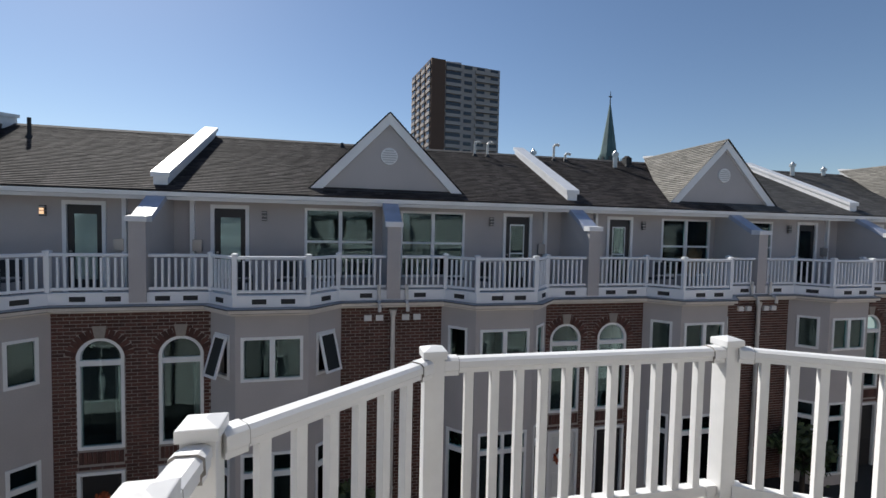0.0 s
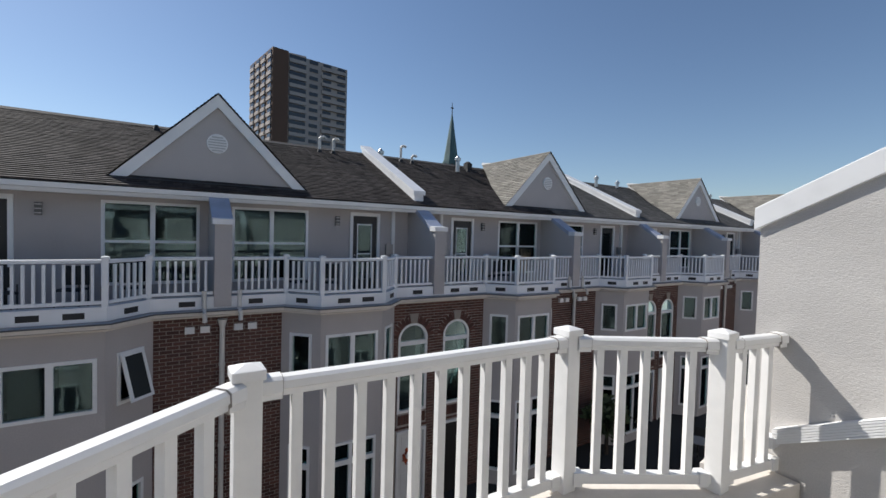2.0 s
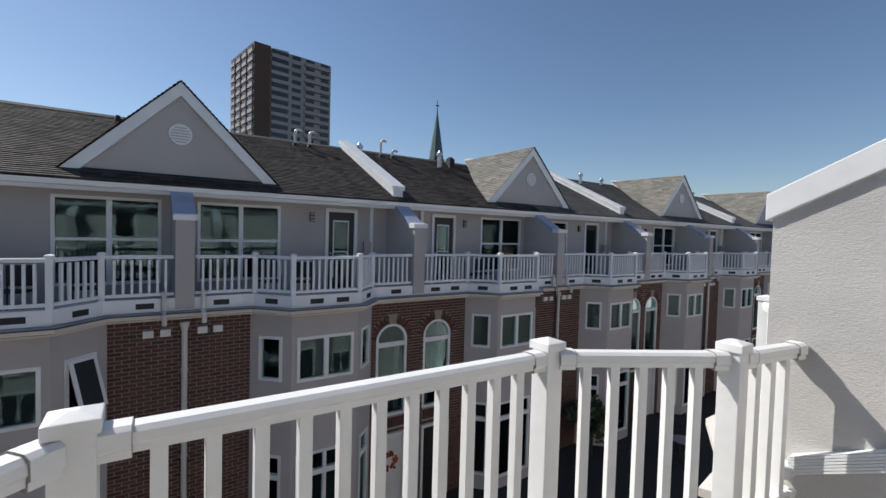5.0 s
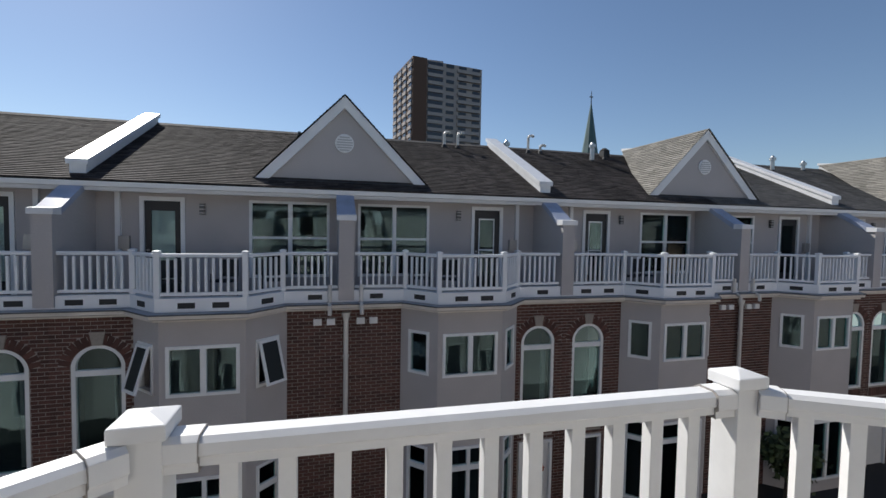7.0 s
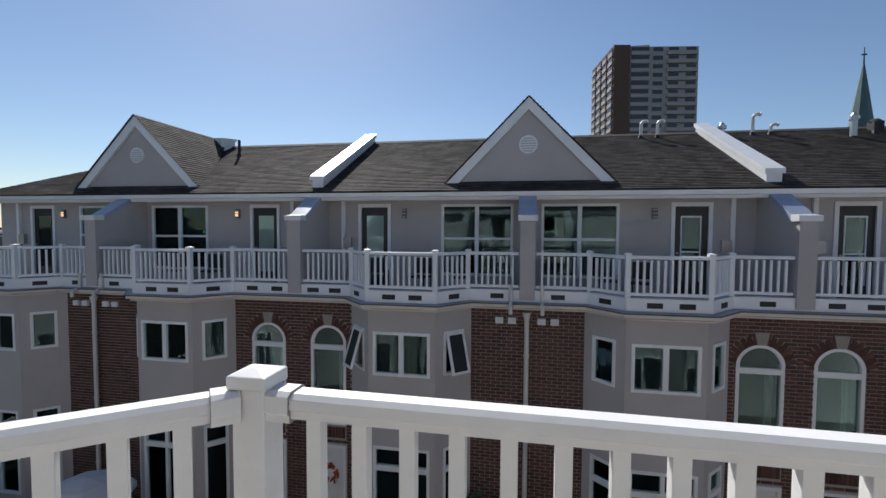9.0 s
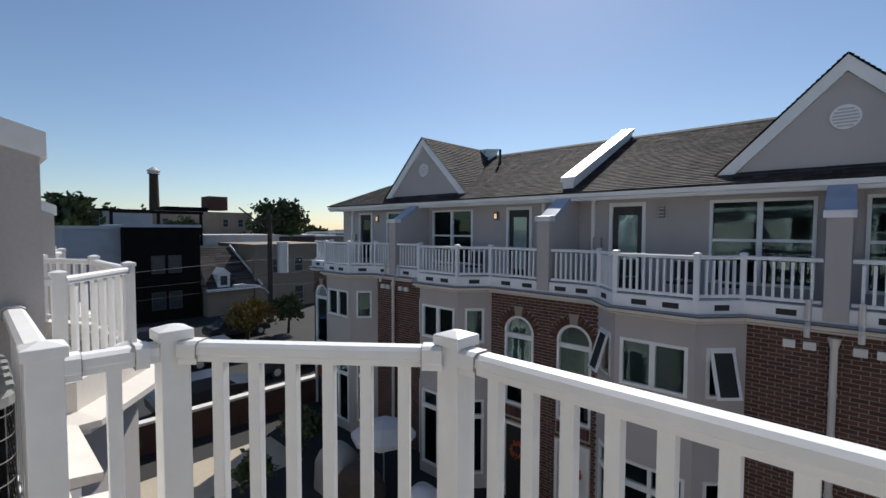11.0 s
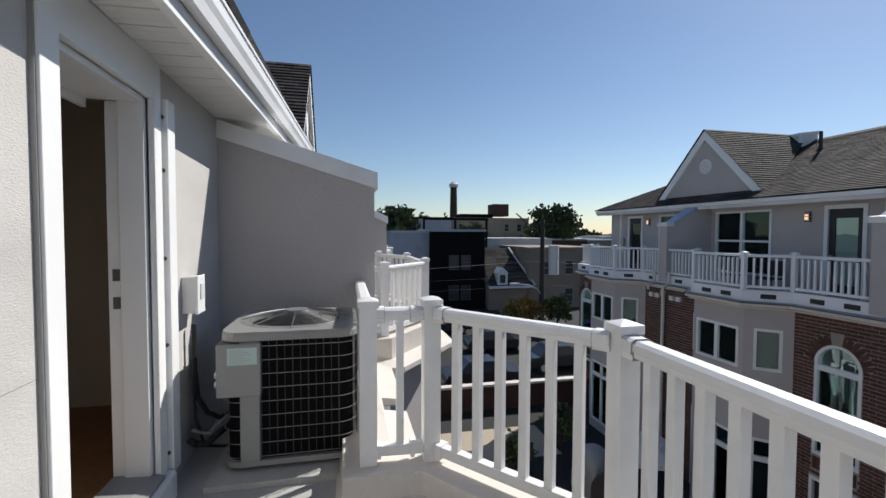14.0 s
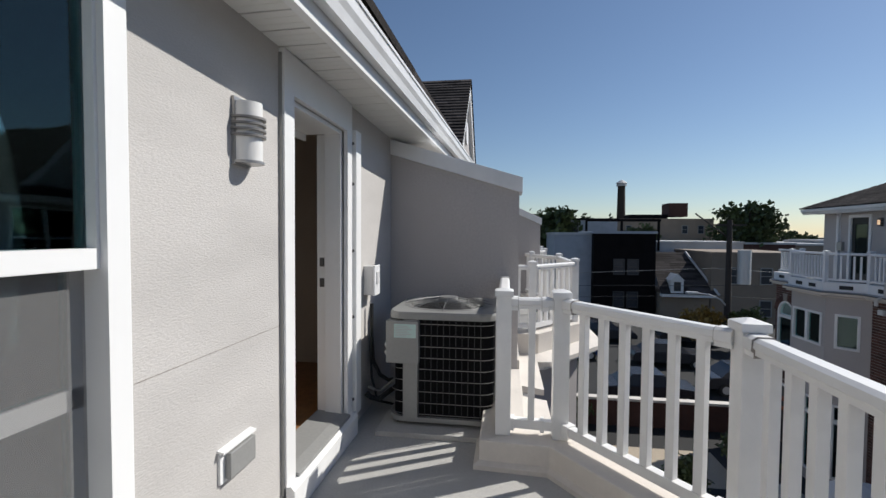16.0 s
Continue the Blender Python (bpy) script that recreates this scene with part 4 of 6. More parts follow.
# dark box fan and dish by the second gable
t = thing("roof_fan", "dark rusty roof fan housing", "fan", (10.95, 14.0, roof_z(14.0)))
bm = bmesh.new()
box(bm, -0.14, 0.14, -0.14, 0.14, -0.05, 0.26)
part("housing", bm, M_VENT_DARK, t, bevel=0.01)
bm = bmesh.new()
tube(bm, (0, 0, 0.26), (0, 0, 0.34), 0.17, 0.08)
part("cowl", bm, M_BARK, t)
for ob in list(scene.collection.objects):
    if ob.parent is None and ob.type not in ("CAMERA", "LIGHT"):
        ob.matrix_basis = FAR @ ob.matrix_basis


def far_place(x, y, z):
    return tuple(FAR @ Vector((x, y, z)))


# ---------------- the near row: our balcony and its neighbours ----------------
DECK_Z = -0.08
Y_OW = -2.22                      # house wall behind us
X_S, X_N = -2.30, 3.12            # faces of the party walls
PLAN = [(X_S, -1.06), (-0.88, -1.06), (-0.86, -0.69), (0.0, 0.0), (1.74, -0.04), (2.55, -0.51), (X_N, -0.60)]
KERB_Z = 0.10
rail_meshes("near", M_VINYL, 0.98, 0.79, w=0.10, cap=0.122, bal=0.044, bevel=0.004)
SIDES = {"own": (0.0, 1, 0.0), "south": (-4.9, -1, 0.0), "north": (6.6, -1, 0.2), "south_two": (-11.5, 1, 0.0)}


def near_unit(tag):
    off, sg, dy = SIDES[tag]
    own = tag == "own"
    def X(x):
        return off + sg * x
    plan = [(X(x), y + dy) for x, y in PLAN]
    path = plan if sg < 0 else plan[::-1]            # runs towards -x, so that its outer side is +y
    label = "white vinyl balustered railing with capped posts" + ("" if own else " on the next balcony")
    railing("near", label, plan, (0, 1, 1, 1, 1, 1, 0), KERB_Z, 1.08, "near balcony railings", spacing=0.138, brackets=own, ends=(0.01, 0.01))
    # deck and kerb
    poly = [(p.x, p.y) for p in offset_path(path, 0.10)]
    bm = bmesh.new()
    prism(bm, poly + [(path[-1][0], Y_OW), (path[0][0], Y_OW)], -0.30, DECK_Z, "z")
    solid("floor", bm, M_DECK, "grey coated balcony deck, stained", "floor")
    bm = bmesh.new()
    ring(bm, path, -0.15, 0.16, -0.3, KERB_Z)
    t = thing("balcony_kerb", "cream membrane-covered kerb round the deck", "kerb", (0, 0, 0), kind="structure")
    part("kerb", bm, M_CURB, t, bevel=0.01 if own else 0)
    bm = bmesh.new()
    ring(bm, path, -0.185, -0.15, DECK_Z, DECK_Z + 0.03, DECK_Z, DECK_Z + 0.05)
    part("upstand", bm, M_CURB, t)
    bm = bmesh.new()
    ring(bm, path, 0.14, 0.42, -0.24, -0.16, -0.26, -0.20)
    part("ledge", bm, M_CURB, t, "pale ledge below the kerb")
    bm = bmesh.new()
    ring(bm, path, 0.02, 0.30, -0.40, -0.24, -0.34, -0.26)
    part("cornice", bm, M_TRIM, t)
    # lower house
    bm = bmesh.new()
    ring(bm, path, -0.2, 0.05, GROUND, -0.3)
    solid("bay_wall", bm, M_STUCCO_FAR, "grey stucco bay below the balcony", "wall")
    # unseen windows in bay front and recesses, added to break up far-glass reflections
    for xa, xb, y, za, zb in ((0.22, 1.55, 0.06, -2.3, -1.2), (0.12, 1.64, 0.06, -6.2, -3.7), (-1.95, -1.1, -0.95, -3.7, -1.1), (-2.0, -1.05, -0.95, -6.6, -4.3)):
        xa, xb = sorted((X(xa), X(xb)))
        w, h = xb - xa, zb - za
        t = thing("window", "unseen white-framed dark window added for reflections in far glass", "window", (xa, y + dy - 0.02, za), "lower windows of the near row", "structure")
        bm = bmesh.new()
        bar_frame(bm, ((0, w, 0, 0.07), (0, w, h - 0.07, h), (0, 0.07, 0.07, h - 0.07), (w - 0.07, w, 0.07, h - 0.07), (w / 2 - 0.04, w / 2 + 0.04, 0.07, h - 0.07)), 0, 0.05)
        part("window_frame", bm, M_TRIM, t)
        for a, b in ((0.07, w / 2 - 0.04), (w / 2 + 0.04, w - 0.07)):
            bm = bmesh.new()
            box(bm, a, b, 0.012, 0.02, 0.07, h - 0.07)
            part("pane", bm, M_TOWER_WIN, t)


for tag in ("own", "south", "north", "south_two"):
    near_unit(tag)

# party walls with sloping tops and metal copings, the shaded ones coloured darker


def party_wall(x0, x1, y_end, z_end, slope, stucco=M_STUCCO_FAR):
    t = thing("party_wall", "stucco party wall toned darker if shaded, sloping white metal coping", "wall", ((x0 + x1) / 2, y_end, 0), "party walls", "structure")
    iv = Matrix.Translation((-(x0 + x1) / 2, -y_end, 0))
    y_top = -2.3
    z_top = z_end + slope * (y_end - y_top)
    bm = bmesh.new()
    prism(bm, [(y_end, GROUND), (Y_OW - 0.2, GROUND), (Y_OW - 0.2, z_top - 0.06), (y_top, z_top - 0.06), (y_end, z_end - 0.06)], x0, x1, "x")
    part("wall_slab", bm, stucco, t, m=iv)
    bm = bmesh.new()
    o = 0.03
    prism(bm, [(y_end + o, z_end - 0.14 - slope * o), (y_end + o, z_end + 0.01 - slope * o), (y_top, z_top + 0.01), (y_top, z_top - 0.14)], x0 - o, x1 + o, "x")
    part("coping", bm, M_COPING, t, "white metal coping", m=iv, bevel=0.006)


# default grey stucco puts shade into the colour; only the sunlit wall is pale
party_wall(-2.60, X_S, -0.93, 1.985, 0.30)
party_wall(X_N, 3.42, -0.45, 1.835, 0.51, M_STUCCO)
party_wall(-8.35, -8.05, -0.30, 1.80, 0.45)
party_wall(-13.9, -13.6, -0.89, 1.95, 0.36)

# house wall with door and window openings
DX0, DX1, DZ1 = -0.99, -0.185, 2.17        # door opening
WX0, WX1, WZ0, WZ1 = 0.92, 2.72, 0.45, 2.25   # window opening
bm = bmesh.new()
wall_cells(bm, X_S, X_N, DECK_Z, 2.42, [(DX0, DX1, 0.08, DZ1), (WX0, WX1, WZ0, WZ1)], Y_OW - 0.2, Y_OW)
solid("wall_house", bm, M_STUCCO, "pale rough stucco house wall, stained", "wall")
for a, b in ((-8.05, -2.60), (-13.6, -8.35), (3.45, 9.0)):
    bm = bmesh.new()
    wall_cells(bm, a, b, DECK_Z, 2.42, [], Y_OW - 0.2, Y_OW)
    solid("wall_house", bm, M_STUCCO, "pale rough stucco wall of the next house", "wall")
bm = bmesh.new()
box(bm, -13.6, 9.0, Y_OW - 0.25, Y_OW - 0.2, GROUND, DECK_Z)
solid("wall_base", bm, M_STUCCO_FAR, "house wall below the balconies", "wall")

# unseen plain walls and roof prolong the near row, added to bounce sunlight across
bm = bmesh.new()
box(bm, 9.0, 48.0, -2.4, Y_OW, -0.3, 2.6)
solid("wall_house", bm, M_STUCCO, "unseen pale stucco wall added to bounce light across", "wall")
bm = bmesh.new()
box(bm, 9.0, 48.0, -2.4, -0.35, GROUND, -0.3)
solid("wall_base", bm, M_STUCCO_FAR, "unseen grey stucco lower storeys added to bounce light", "wall")
bm = bmesh.new()
courses(bm, (48.0, -1.9, 2.62), (9.0, -1.9, 2.62), (48.0, -6.4, 4.75), (9.0, -6.4, 4.75), 0.3, chunk=2.0, seed=71)
solid("roof", bm, ROOF_FAR, "unseen dark shingle roof added over the bounce walls", "roof")
# unseen paving strip, added to throw sunlight back at the far row
bm = bmesh.new()
box(bm, 2.0, 48.0, -0.3, 3.6, GROUND - 0.2, GROUND + 0.006)
solid("pavement", bm, M_BOUNCE_PAVING, "unseen grey paving added between the rows to bounce light", "pavement")

# soffit of vented boards, fascia, gutter
EAVES = pose(X_S, -1.845, 0, 0, 0, -2.2) @ pose(-X_S, 1.845, 0)      # the eaves run a little out of line with the balcony
n_b = 132
t = thing("soffit", "white vented soffit boards under the eaves", "soffit", kind="structure")
t.matrix_basis = EAVES
bm = bmesh.new()
box(bm, 0.006, 22.6 / n_b - 0.006, Y_OW - 0.12, -1.846, 2.39, 2.405)
box(bm, 0.055, 0.059, Y_OW - 0.12, -1.846, 2.3885, 2.391)
box(bm, 0.112, 0.116, Y_OW - 0.12, -1.846, 2.3885, 2.391)
board = mesh_of("board", bm, M_SOFFIT)
for i in range(n_b):
    share("board", board, pose(-13.6 + 22.6 * i / n_b, 0, 0), t)
bm = bmesh.new()
box(bm, -13.6, 9.0, Y_OW - 0.2, -1.846, 2.406, 2.42)
part("backing", bm, M_LAMP_DARK, t, "dark backing above the boards")
bm = bmesh.new()
box(bm, -13.6, 9.0, -1.845, -1.80, 2.36, 2.60)
solid("fascia", bm, M_TRIM, "white painted fascia board under the eaves", "trim", bevel=0.003).matrix_basis = EAVES
bm = bmesh.new()
prism(bm, [(-1.7950, 2.44), (-1.7428, 2.44), (-1.7290, 2.49), (-1.7125, 2.52), (-1.7097, 2.58), (-1.7015, 2.58), (-1.7015, 2.60), (-1.7152, 2.60), (-1.7180, 2.53), (-1.7372, 2.50), (-1.7482, 2.455), (-1.7868, 2.455), (-1.7868, 2.60), (-1.7950, 2.60)], -13.6, 9.0, "x")
solid("gutter", bm, M_COPING, "white moulded eaves gutter", "gutter").matrix_basis = EAVES
# our roof, and the gable further along it
bm = bmesh.new()
courses(bm, (9.0, -1.95, 2.64), (-13.6, -1.50, 2.64), (9.0, -6.4, 4.75), (-13.6, -6.4, 4.75), 0.16, chunk=1.0, seed=77)
solid("roof", bm, ROOF_FAR, "dark shingle roof over the near row", "roof")
bm = bmesh.new()
v = [bm.verts.new(c) for c in ((9.0, -6.4, 4.75), (-13.6, -6.4, 4.75), (-13.6, -11, 2.6), (9.0, -11, 2.6))]
bm.faces.new(v)
solid("roof_back", bm, M_SHINGLE, "back slope of the near row roof", "roof")
bm = bmesh.new()
box(bm, -13.6, 9.0, -11.2, -11.0, GROUND, 2.6)
box(bm, 8.8, 9.0, -11.0, Y_OW - 0.2, GROUND, 2.6)
box(bm, -13.6, -13.4, -11.0, Y_OW - 0.2, GROUND, 2.6)
solid("wall_back", bm, M_STUCCO_FAR, "back and end walls of the near row", "wall")


def near_gable(xc, z1):
    t = thing("roof_gable", "white-trimmed gable with dark shingles on the near row", "gable", (xc, -1.7, 2.6), "roof gables", "structure")
    iv = Matrix.Translation((-xc, 1.7, -2.6))
    hw, z0 = 2.0, 2.66
    bm = bmesh.new()
    prism(bm, [(xc - hw, z0), (xc + hw, z0), (xc, z1 - 0.08)], -2.06, -1.94)
    part("gable_wall", bm, M_STUCCO_FAR, t, m=iv)
    bm = bmesh.new()
    tube(bm, (xc, -1.94, z0 + 0.9), (xc, -1.90, z0 + 0.9), 0.23, 0.23, 24)
    part("gable_vent", bm, M_TRIM, t, m=iv)
    for sg in (-1, 1):
        bm = bmesh.new()
        prism(bm, [(xc + sg * (hw + 0.06), z0 - 0.02), (xc + sg * (hw - 0.22), z0 - 0.02), (xc, z1 - 0.28), (xc, z1)], -1.936, -1.85)
        part("bargeboard", bm, M_TRIM, t, m=iv)
        bm = bmesh.new()
        courses(bm, (xc + sg * (hw + 0.08), -1.82, z0), (xc + sg * (hw + 0.08), -2.1, z0), (xc, -1.82, z1 + 0.03), (xc, -6.0, z1 + 0.03), 0.15, seed=4)
        part("gable_roof", bm, ROOF_FAR, t, m=iv)


near_gable(-7.35, 4.68)

# ---- open balcony door ----
t = thing("door_1", "open balcony doorway with white casing and a grey sill", "door", ((DX0 + DX1) / 2, Y_OW, 0.0), kind="structure")
iv = Matrix.Translation((-(DX0 + DX1) / 2, -Y_OW, 0.0))
bm = bmesh.new()
for a, b, c, d in ((DX1, DX1 + 0.105, 0.0, DZ1 + 0.215), (DX0 - 0.095, DX0, 0.0, DZ1 + 0.215), (DX0, DX1, DZ1, DZ1 + 0.215)):
    box(bm, a, b, Y_OW - 0.01, Y_OW + 0.03, c, d)
part("casing", bm, M_TRIM, t, "white painted casing", m=iv, bevel=0.004)
bm = bmesh.new()
box(bm, DX1 + 0.104, DX1 + 0.113, Y_OW, Y_OW + 0.018, 0.03, DZ1 + 0.19)
part("sealant_strip", bm, M_AC, t, m=iv)
bm = bmesh.new()
for a, b in ((DX0, DX0 + 0.03), (DX1 - 0.03, DX1)):
    box(bm, a, b, Y_OW - 0.135, Y_OW - 0.012, 0.10, DZ1)
box(bm, DX0 + 0.03, DX1 - 0.03, Y_OW - 0.27, Y_OW - 0.012, DZ1 - 0.03, DZ1)
box(bm, DX0 - 0.004, DX0 + 0.012, Y_OW - 0.2, Y_OW - 0.14, 0.10, DZ1 - 0.03)
box(bm, DX0 + 0.03, DX1 - 0.03, Y_OW - 0.295, Y_OW - 0.272, DZ1 - 0.075, DZ1)
part("jamb", bm, M_TRIM, t, "white jamb with strike plates", m=iv, bevel=0.003)
for z in (1.22, 1.07):
    bm = bmesh.new()
    box(bm, DX0 + 0.012, DX0 + 0.016, Y_OW - 0.178, Y_OW - 0.144, z - 0.032, z + 0.032)
    box(bm, DX0 + 0.016, DX0 + 0.021, Y_OW - 0.17, Y_OW - 0.152, z - 0.018, z + 0.018)
    part("strike_plate", bm, M_LAMP_DARK, t, "brushed metal strike plate", m=iv)
bm = bmesh.new()
prism(bm, [(Y_OW - 0.20, 0.08), (Y_OW - 0.20, 0.125), (Y_OW - 0.02, 0.115), (Y_OW + 0.05, 0.10), (Y_OW + 0.05, 0.08)], DX0, DX1, "x")
part("threshold", bm, M_AC, t, "worn grey threshold", m=iv, bevel=0.004)
bm = bmesh.new()
prism(bm, [(Y_OW, DECK_Z), (Y_OW, 0.08), (Y_OW + 0.055, 0.08), (Y_OW + 0.075, 0.06), (Y_OW + 0.075, DECK_Z)], DX0 - 0.095, DX1 + 0.105, "x")
part("sill_board", bm, M_TRIM, t, "white sill board", m=iv, bevel=0.004)
# screwed white board beside the casing
t = thing("hinge_board", "white vertical board with screw heads beside a doorway", "trim board", (-1.16, Y_OW, 0.05))
bm = bmesh.new()
box(bm, -0.055, 0.055, 0.0, 0.055, 0.0, 2.15)
part("board", bm, M_TRIM, t, bevel=0.004)
for z in (0.12, 0.75, 1.25, 1.75, 2.05):
    bm = bmesh.new()
    tube(bm, (0.055, 0.028, z), (0.063, 0.028, z), 0.012)
    part("screw", bm, M_LAMP_DARK, t)
# room behind the doorway
bm = bmesh.new()
box(bm, -2.2, -0.30, -5.0, Y_OW - 0.21, 0.0, 0.09)
solid("floor_room", bm, M_WOOD, "brown oak floor inside the room", "floor")
bm = bmesh.new()
box(bm, -2.25, -2.2, -5.0, Y_OW - 0.2, 0.0, 2.45)
box(bm, -0.30, -0.25, -5.0, Y_OW - 0.2, 0.0, 2.45)
box(bm, -2.2, -0.30, -5.05, -5.0, 0.0, 2.45)
solid("wall_room", bm, M_PLASTER, "plain plaster walls of the room", "wall")
bm = bmesh.new()
box(bm, -2.25, -0.25, -5.05, Y_OW - 0.2, 2.45, 2.5)
solid("ceiling_room", bm, M_PLASTER, "plain plaster ceiling of the room", "ceiling")

# ---- balcony window: dark upper sash, screened lower sash ----
t = thing("window_1", "white double-hung window with an insect screen", "window", (WX0, Y_OW, WZ0), kind="structure")
iv = Matrix.Translation((-WX0, -Y_OW, -WZ0))
bm = bmesh.new()
wc = (WX0 + WX1) / 2
for a, b, c, d in ((WX0 - 0.045, WX0 + 0.035, WZ0 - 0.07, WZ1 + 0.07), (WX1 - 0.03, WX1 + 0.07, WZ0 - 0.07, WZ1 + 0.07), (WX0 + 0.035, WX1 - 0.03, WZ1 - 0.03, WZ1 + 0.07), (WX0 + 0.035, WX1 - 0.03, WZ0 - 0.07, WZ0 + 0.03), (wc - 0.05, wc + 0.05, WZ0 + 0.03, WZ1 - 0.03)):
    box(bm, a, b, Y_OW - 0.08, Y_OW + 0.035, c, d)
part("window_frame", bm, M_TRIM, t, m=iv, bevel=0.006)
zm = 1.355
for a, b in ((WX0 + 0.035, wc - 0.05), (wc + 0.05, WX1 - 0.03)):
    bm = bmesh.new()
    for c, d, e, f in ((a, b, zm - 0.03, zm + 0.03), (a, a + 0.012, zm + 0.03, WZ1 - 0.03), (b - 0.012, b, zm + 0.03, WZ1 - 0.03)):
        box(bm, c, d, Y_OW - 0.05, Y_OW + 0.012, e, f)
    sash = part("upper_sash", bm, M_TRIM, t, m=iv, bevel=0.003)
    bm = bmesh.new()
    box(bm, a + 0.012, b - 0.012, Y_OW - 0.03, Y_OW - 0.022, zm + 0.03, WZ1 - 0.03)
    part("pane", bm, M_GLASS, sash)
    bm = bmesh.new()
    for c, d, e, f in ((a, b, 0.92, 0.98), (a, a + 0.035, WZ0 + 0.03, zm - 0.03), (b - 0.035, b, WZ0 + 0.03, zm - 0.03)):
        box(bm, c, d, Y_OW - 0.075, Y_OW - 0.055, e, f)
    sash = part("lower_sash", bm, M_TRIM, t, m=iv)
    bm = bmesh.new()
    box(bm, a + 0.035, b - 0.035, Y_OW - 0.07, Y_OW - 0.064, WZ0 + 0.03, zm - 0.03)
    part("pane", bm, M_GLASS, sash)
    bm = bmesh.new()
    sv = [bm.verts.new((x, Y_OW - 0.045, z)) for x, z in ((a, WZ0 + 0.03), (b, WZ0 + 0.03), (b, zm - 0.03), (a, zm - 0.03))]
    bm.faces.new(sv)
    me = mesh_of("screen", bm, M_SCREEN)
    share("screen", me, iv, t, "grey insect screen")
# room box whose near-black colour stands for the unlit interior
bm = bmesh.new()
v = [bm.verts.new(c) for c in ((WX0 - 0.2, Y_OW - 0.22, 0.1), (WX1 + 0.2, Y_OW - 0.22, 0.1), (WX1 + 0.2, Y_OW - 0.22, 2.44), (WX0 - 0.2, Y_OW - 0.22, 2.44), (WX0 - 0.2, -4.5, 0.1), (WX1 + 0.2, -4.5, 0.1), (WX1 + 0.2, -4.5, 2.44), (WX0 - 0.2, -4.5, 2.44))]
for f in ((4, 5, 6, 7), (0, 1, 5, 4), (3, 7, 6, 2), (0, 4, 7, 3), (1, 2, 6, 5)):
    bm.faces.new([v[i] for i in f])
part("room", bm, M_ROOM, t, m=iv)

# ---- wall lamp: frosted half cylinder with metal rings ----
t = thing("wall_lamp", "frosted white half-round wall lamp with four metal rings", "lamp", (0.25, Y_OW, 1.735))
t.matrix_basis = t.matrix_basis @ Matrix.Diagonal((0.84, 0.9, 0.82, 1.0))


def half_disc(bm, r0, r1, z0, z1, depth=0.02, n=36):
    pts = [(r0 * math.cos(math.pi * i / n), depth + r1 * math.sin(math.pi * i / n)) for i in range(n + 1)]
    prism(bm, [(r0, 0.0)] + pts + [(-r0, 0.0)], z0, z1, "z")


bm = bmesh.new()
half_disc(bm, 0.075, 0.085, 0.012, 0.325)
part("shade", bm, M_LAMP_GLASS, t, bevel=0.0)
bm = bmesh.new()
half_disc(bm, 0.082, 0.092, 0.0, 0.014)
part("base_plate", bm, M_LAMP_METAL, t)
bm = bmesh.new()
box(bm, -0.06, 0.085, 0.0, 0.016, -0.01, 0.345)
part("back_plate", bm, M_LAMP_METAL, t)
for i in range(4):
    bm = bmesh.new()
    half_disc(bm, 0.092, 0.102, 0.140 + 0.031 * i, 0.152 + 0.031 * i)
    part("ring", bm, M_LAMP_RING, t, "grey metal ring")

# ---- covered socket box low on the wall ----
t = thing("socket_box", "grey outdoor socket box with a white hood", "socket", (0.32, Y_OW, 0.385))
bm = bmesh.new()
box(bm, -0.115, 0.115, 0.0, 0.012, 0.0, 0.135)
part("plate", bm, M_TRIM, t)
bm = bmesh.new()
prism(bm, [(0.0, 0.146), (0.032, 0.141), (0.032, 0.131), (0.0, 0.136)], -0.118, 0.12, "x")
part("hood", bm, M_TRIM, t, "white plastic hood")
bm = bmesh.new()
box(bm, -0.100, 0.085, 0.013, 0.04, 0.010, 0.122)
part("cover", bm, M_AC, t, "grey socket cover", bevel=0.006)

# ---- disconnect box, conduit and hoses by the condenser ----
t = thing("disconnect_box", "pale grey electrical disconnect box on the wall", "electrical box", (-1.50, Y_OW, 0.92))
bm = bmesh.new()
box(bm, -0.07, 0.07, 0.0, 0.085, 0.0, 0.24)
part("box_body", bm, M_STEEL, t, bevel=0.008)
bm = bmesh.new()
box(bm, -0.075, 0.075, 0.083, 0.10, -0.005, 0.245)
part("lid", bm, M_COPING, t, bevel=0.006)
bm = bmesh.new()
box(bm, -0.03, 0.03, 0.10, 0.107, 0.09, 0.19)
part("label_plate", bm, M_ROOF_WHITE, t)
t = thing("conduit", "black flexible conduit and hoses to the condenser", "cable", (-1.50, Y_OW + 0.03, DECK_Z))
bm = bmesh.new()
sweep(bm, [(0, 0.02, 0.92), (0, 0.02, 0.62), (-0.02, 0.03, 0.42), (-0.05, 0.08, 0.3), (-0.1, 0.14, 0.24), (-0.2, 0.24, 0.24), (-0.28, 0.3, 0.3)], 0.016)
part("power_hose", bm, M_BLACK, t)
bm = bmesh.new()
sweep(bm, [(0.08, 0.0, 0.18), (0.09, 0.05, 0.15), (0.06, 0.10, 0.13), (0.0, 0.16, 0.17), (-0.12, 0.24, 0.21), (-0.24, 0.32, 0.2)], 0.022)
part("insulated_pipe", bm, M_BLACK, t)
bm = bmesh.new()
sweep(bm, [(0.08, 0.02, 0.24), (0.08, 0.07, 0.22), (0.03, 0.11, 0.19), (-0.07, 0.2, 0.26), (-0.2, 0.28, 0.28)], 0.012)
part("copper_pipe", bm, M_AC, t)
bm = bmesh.new()
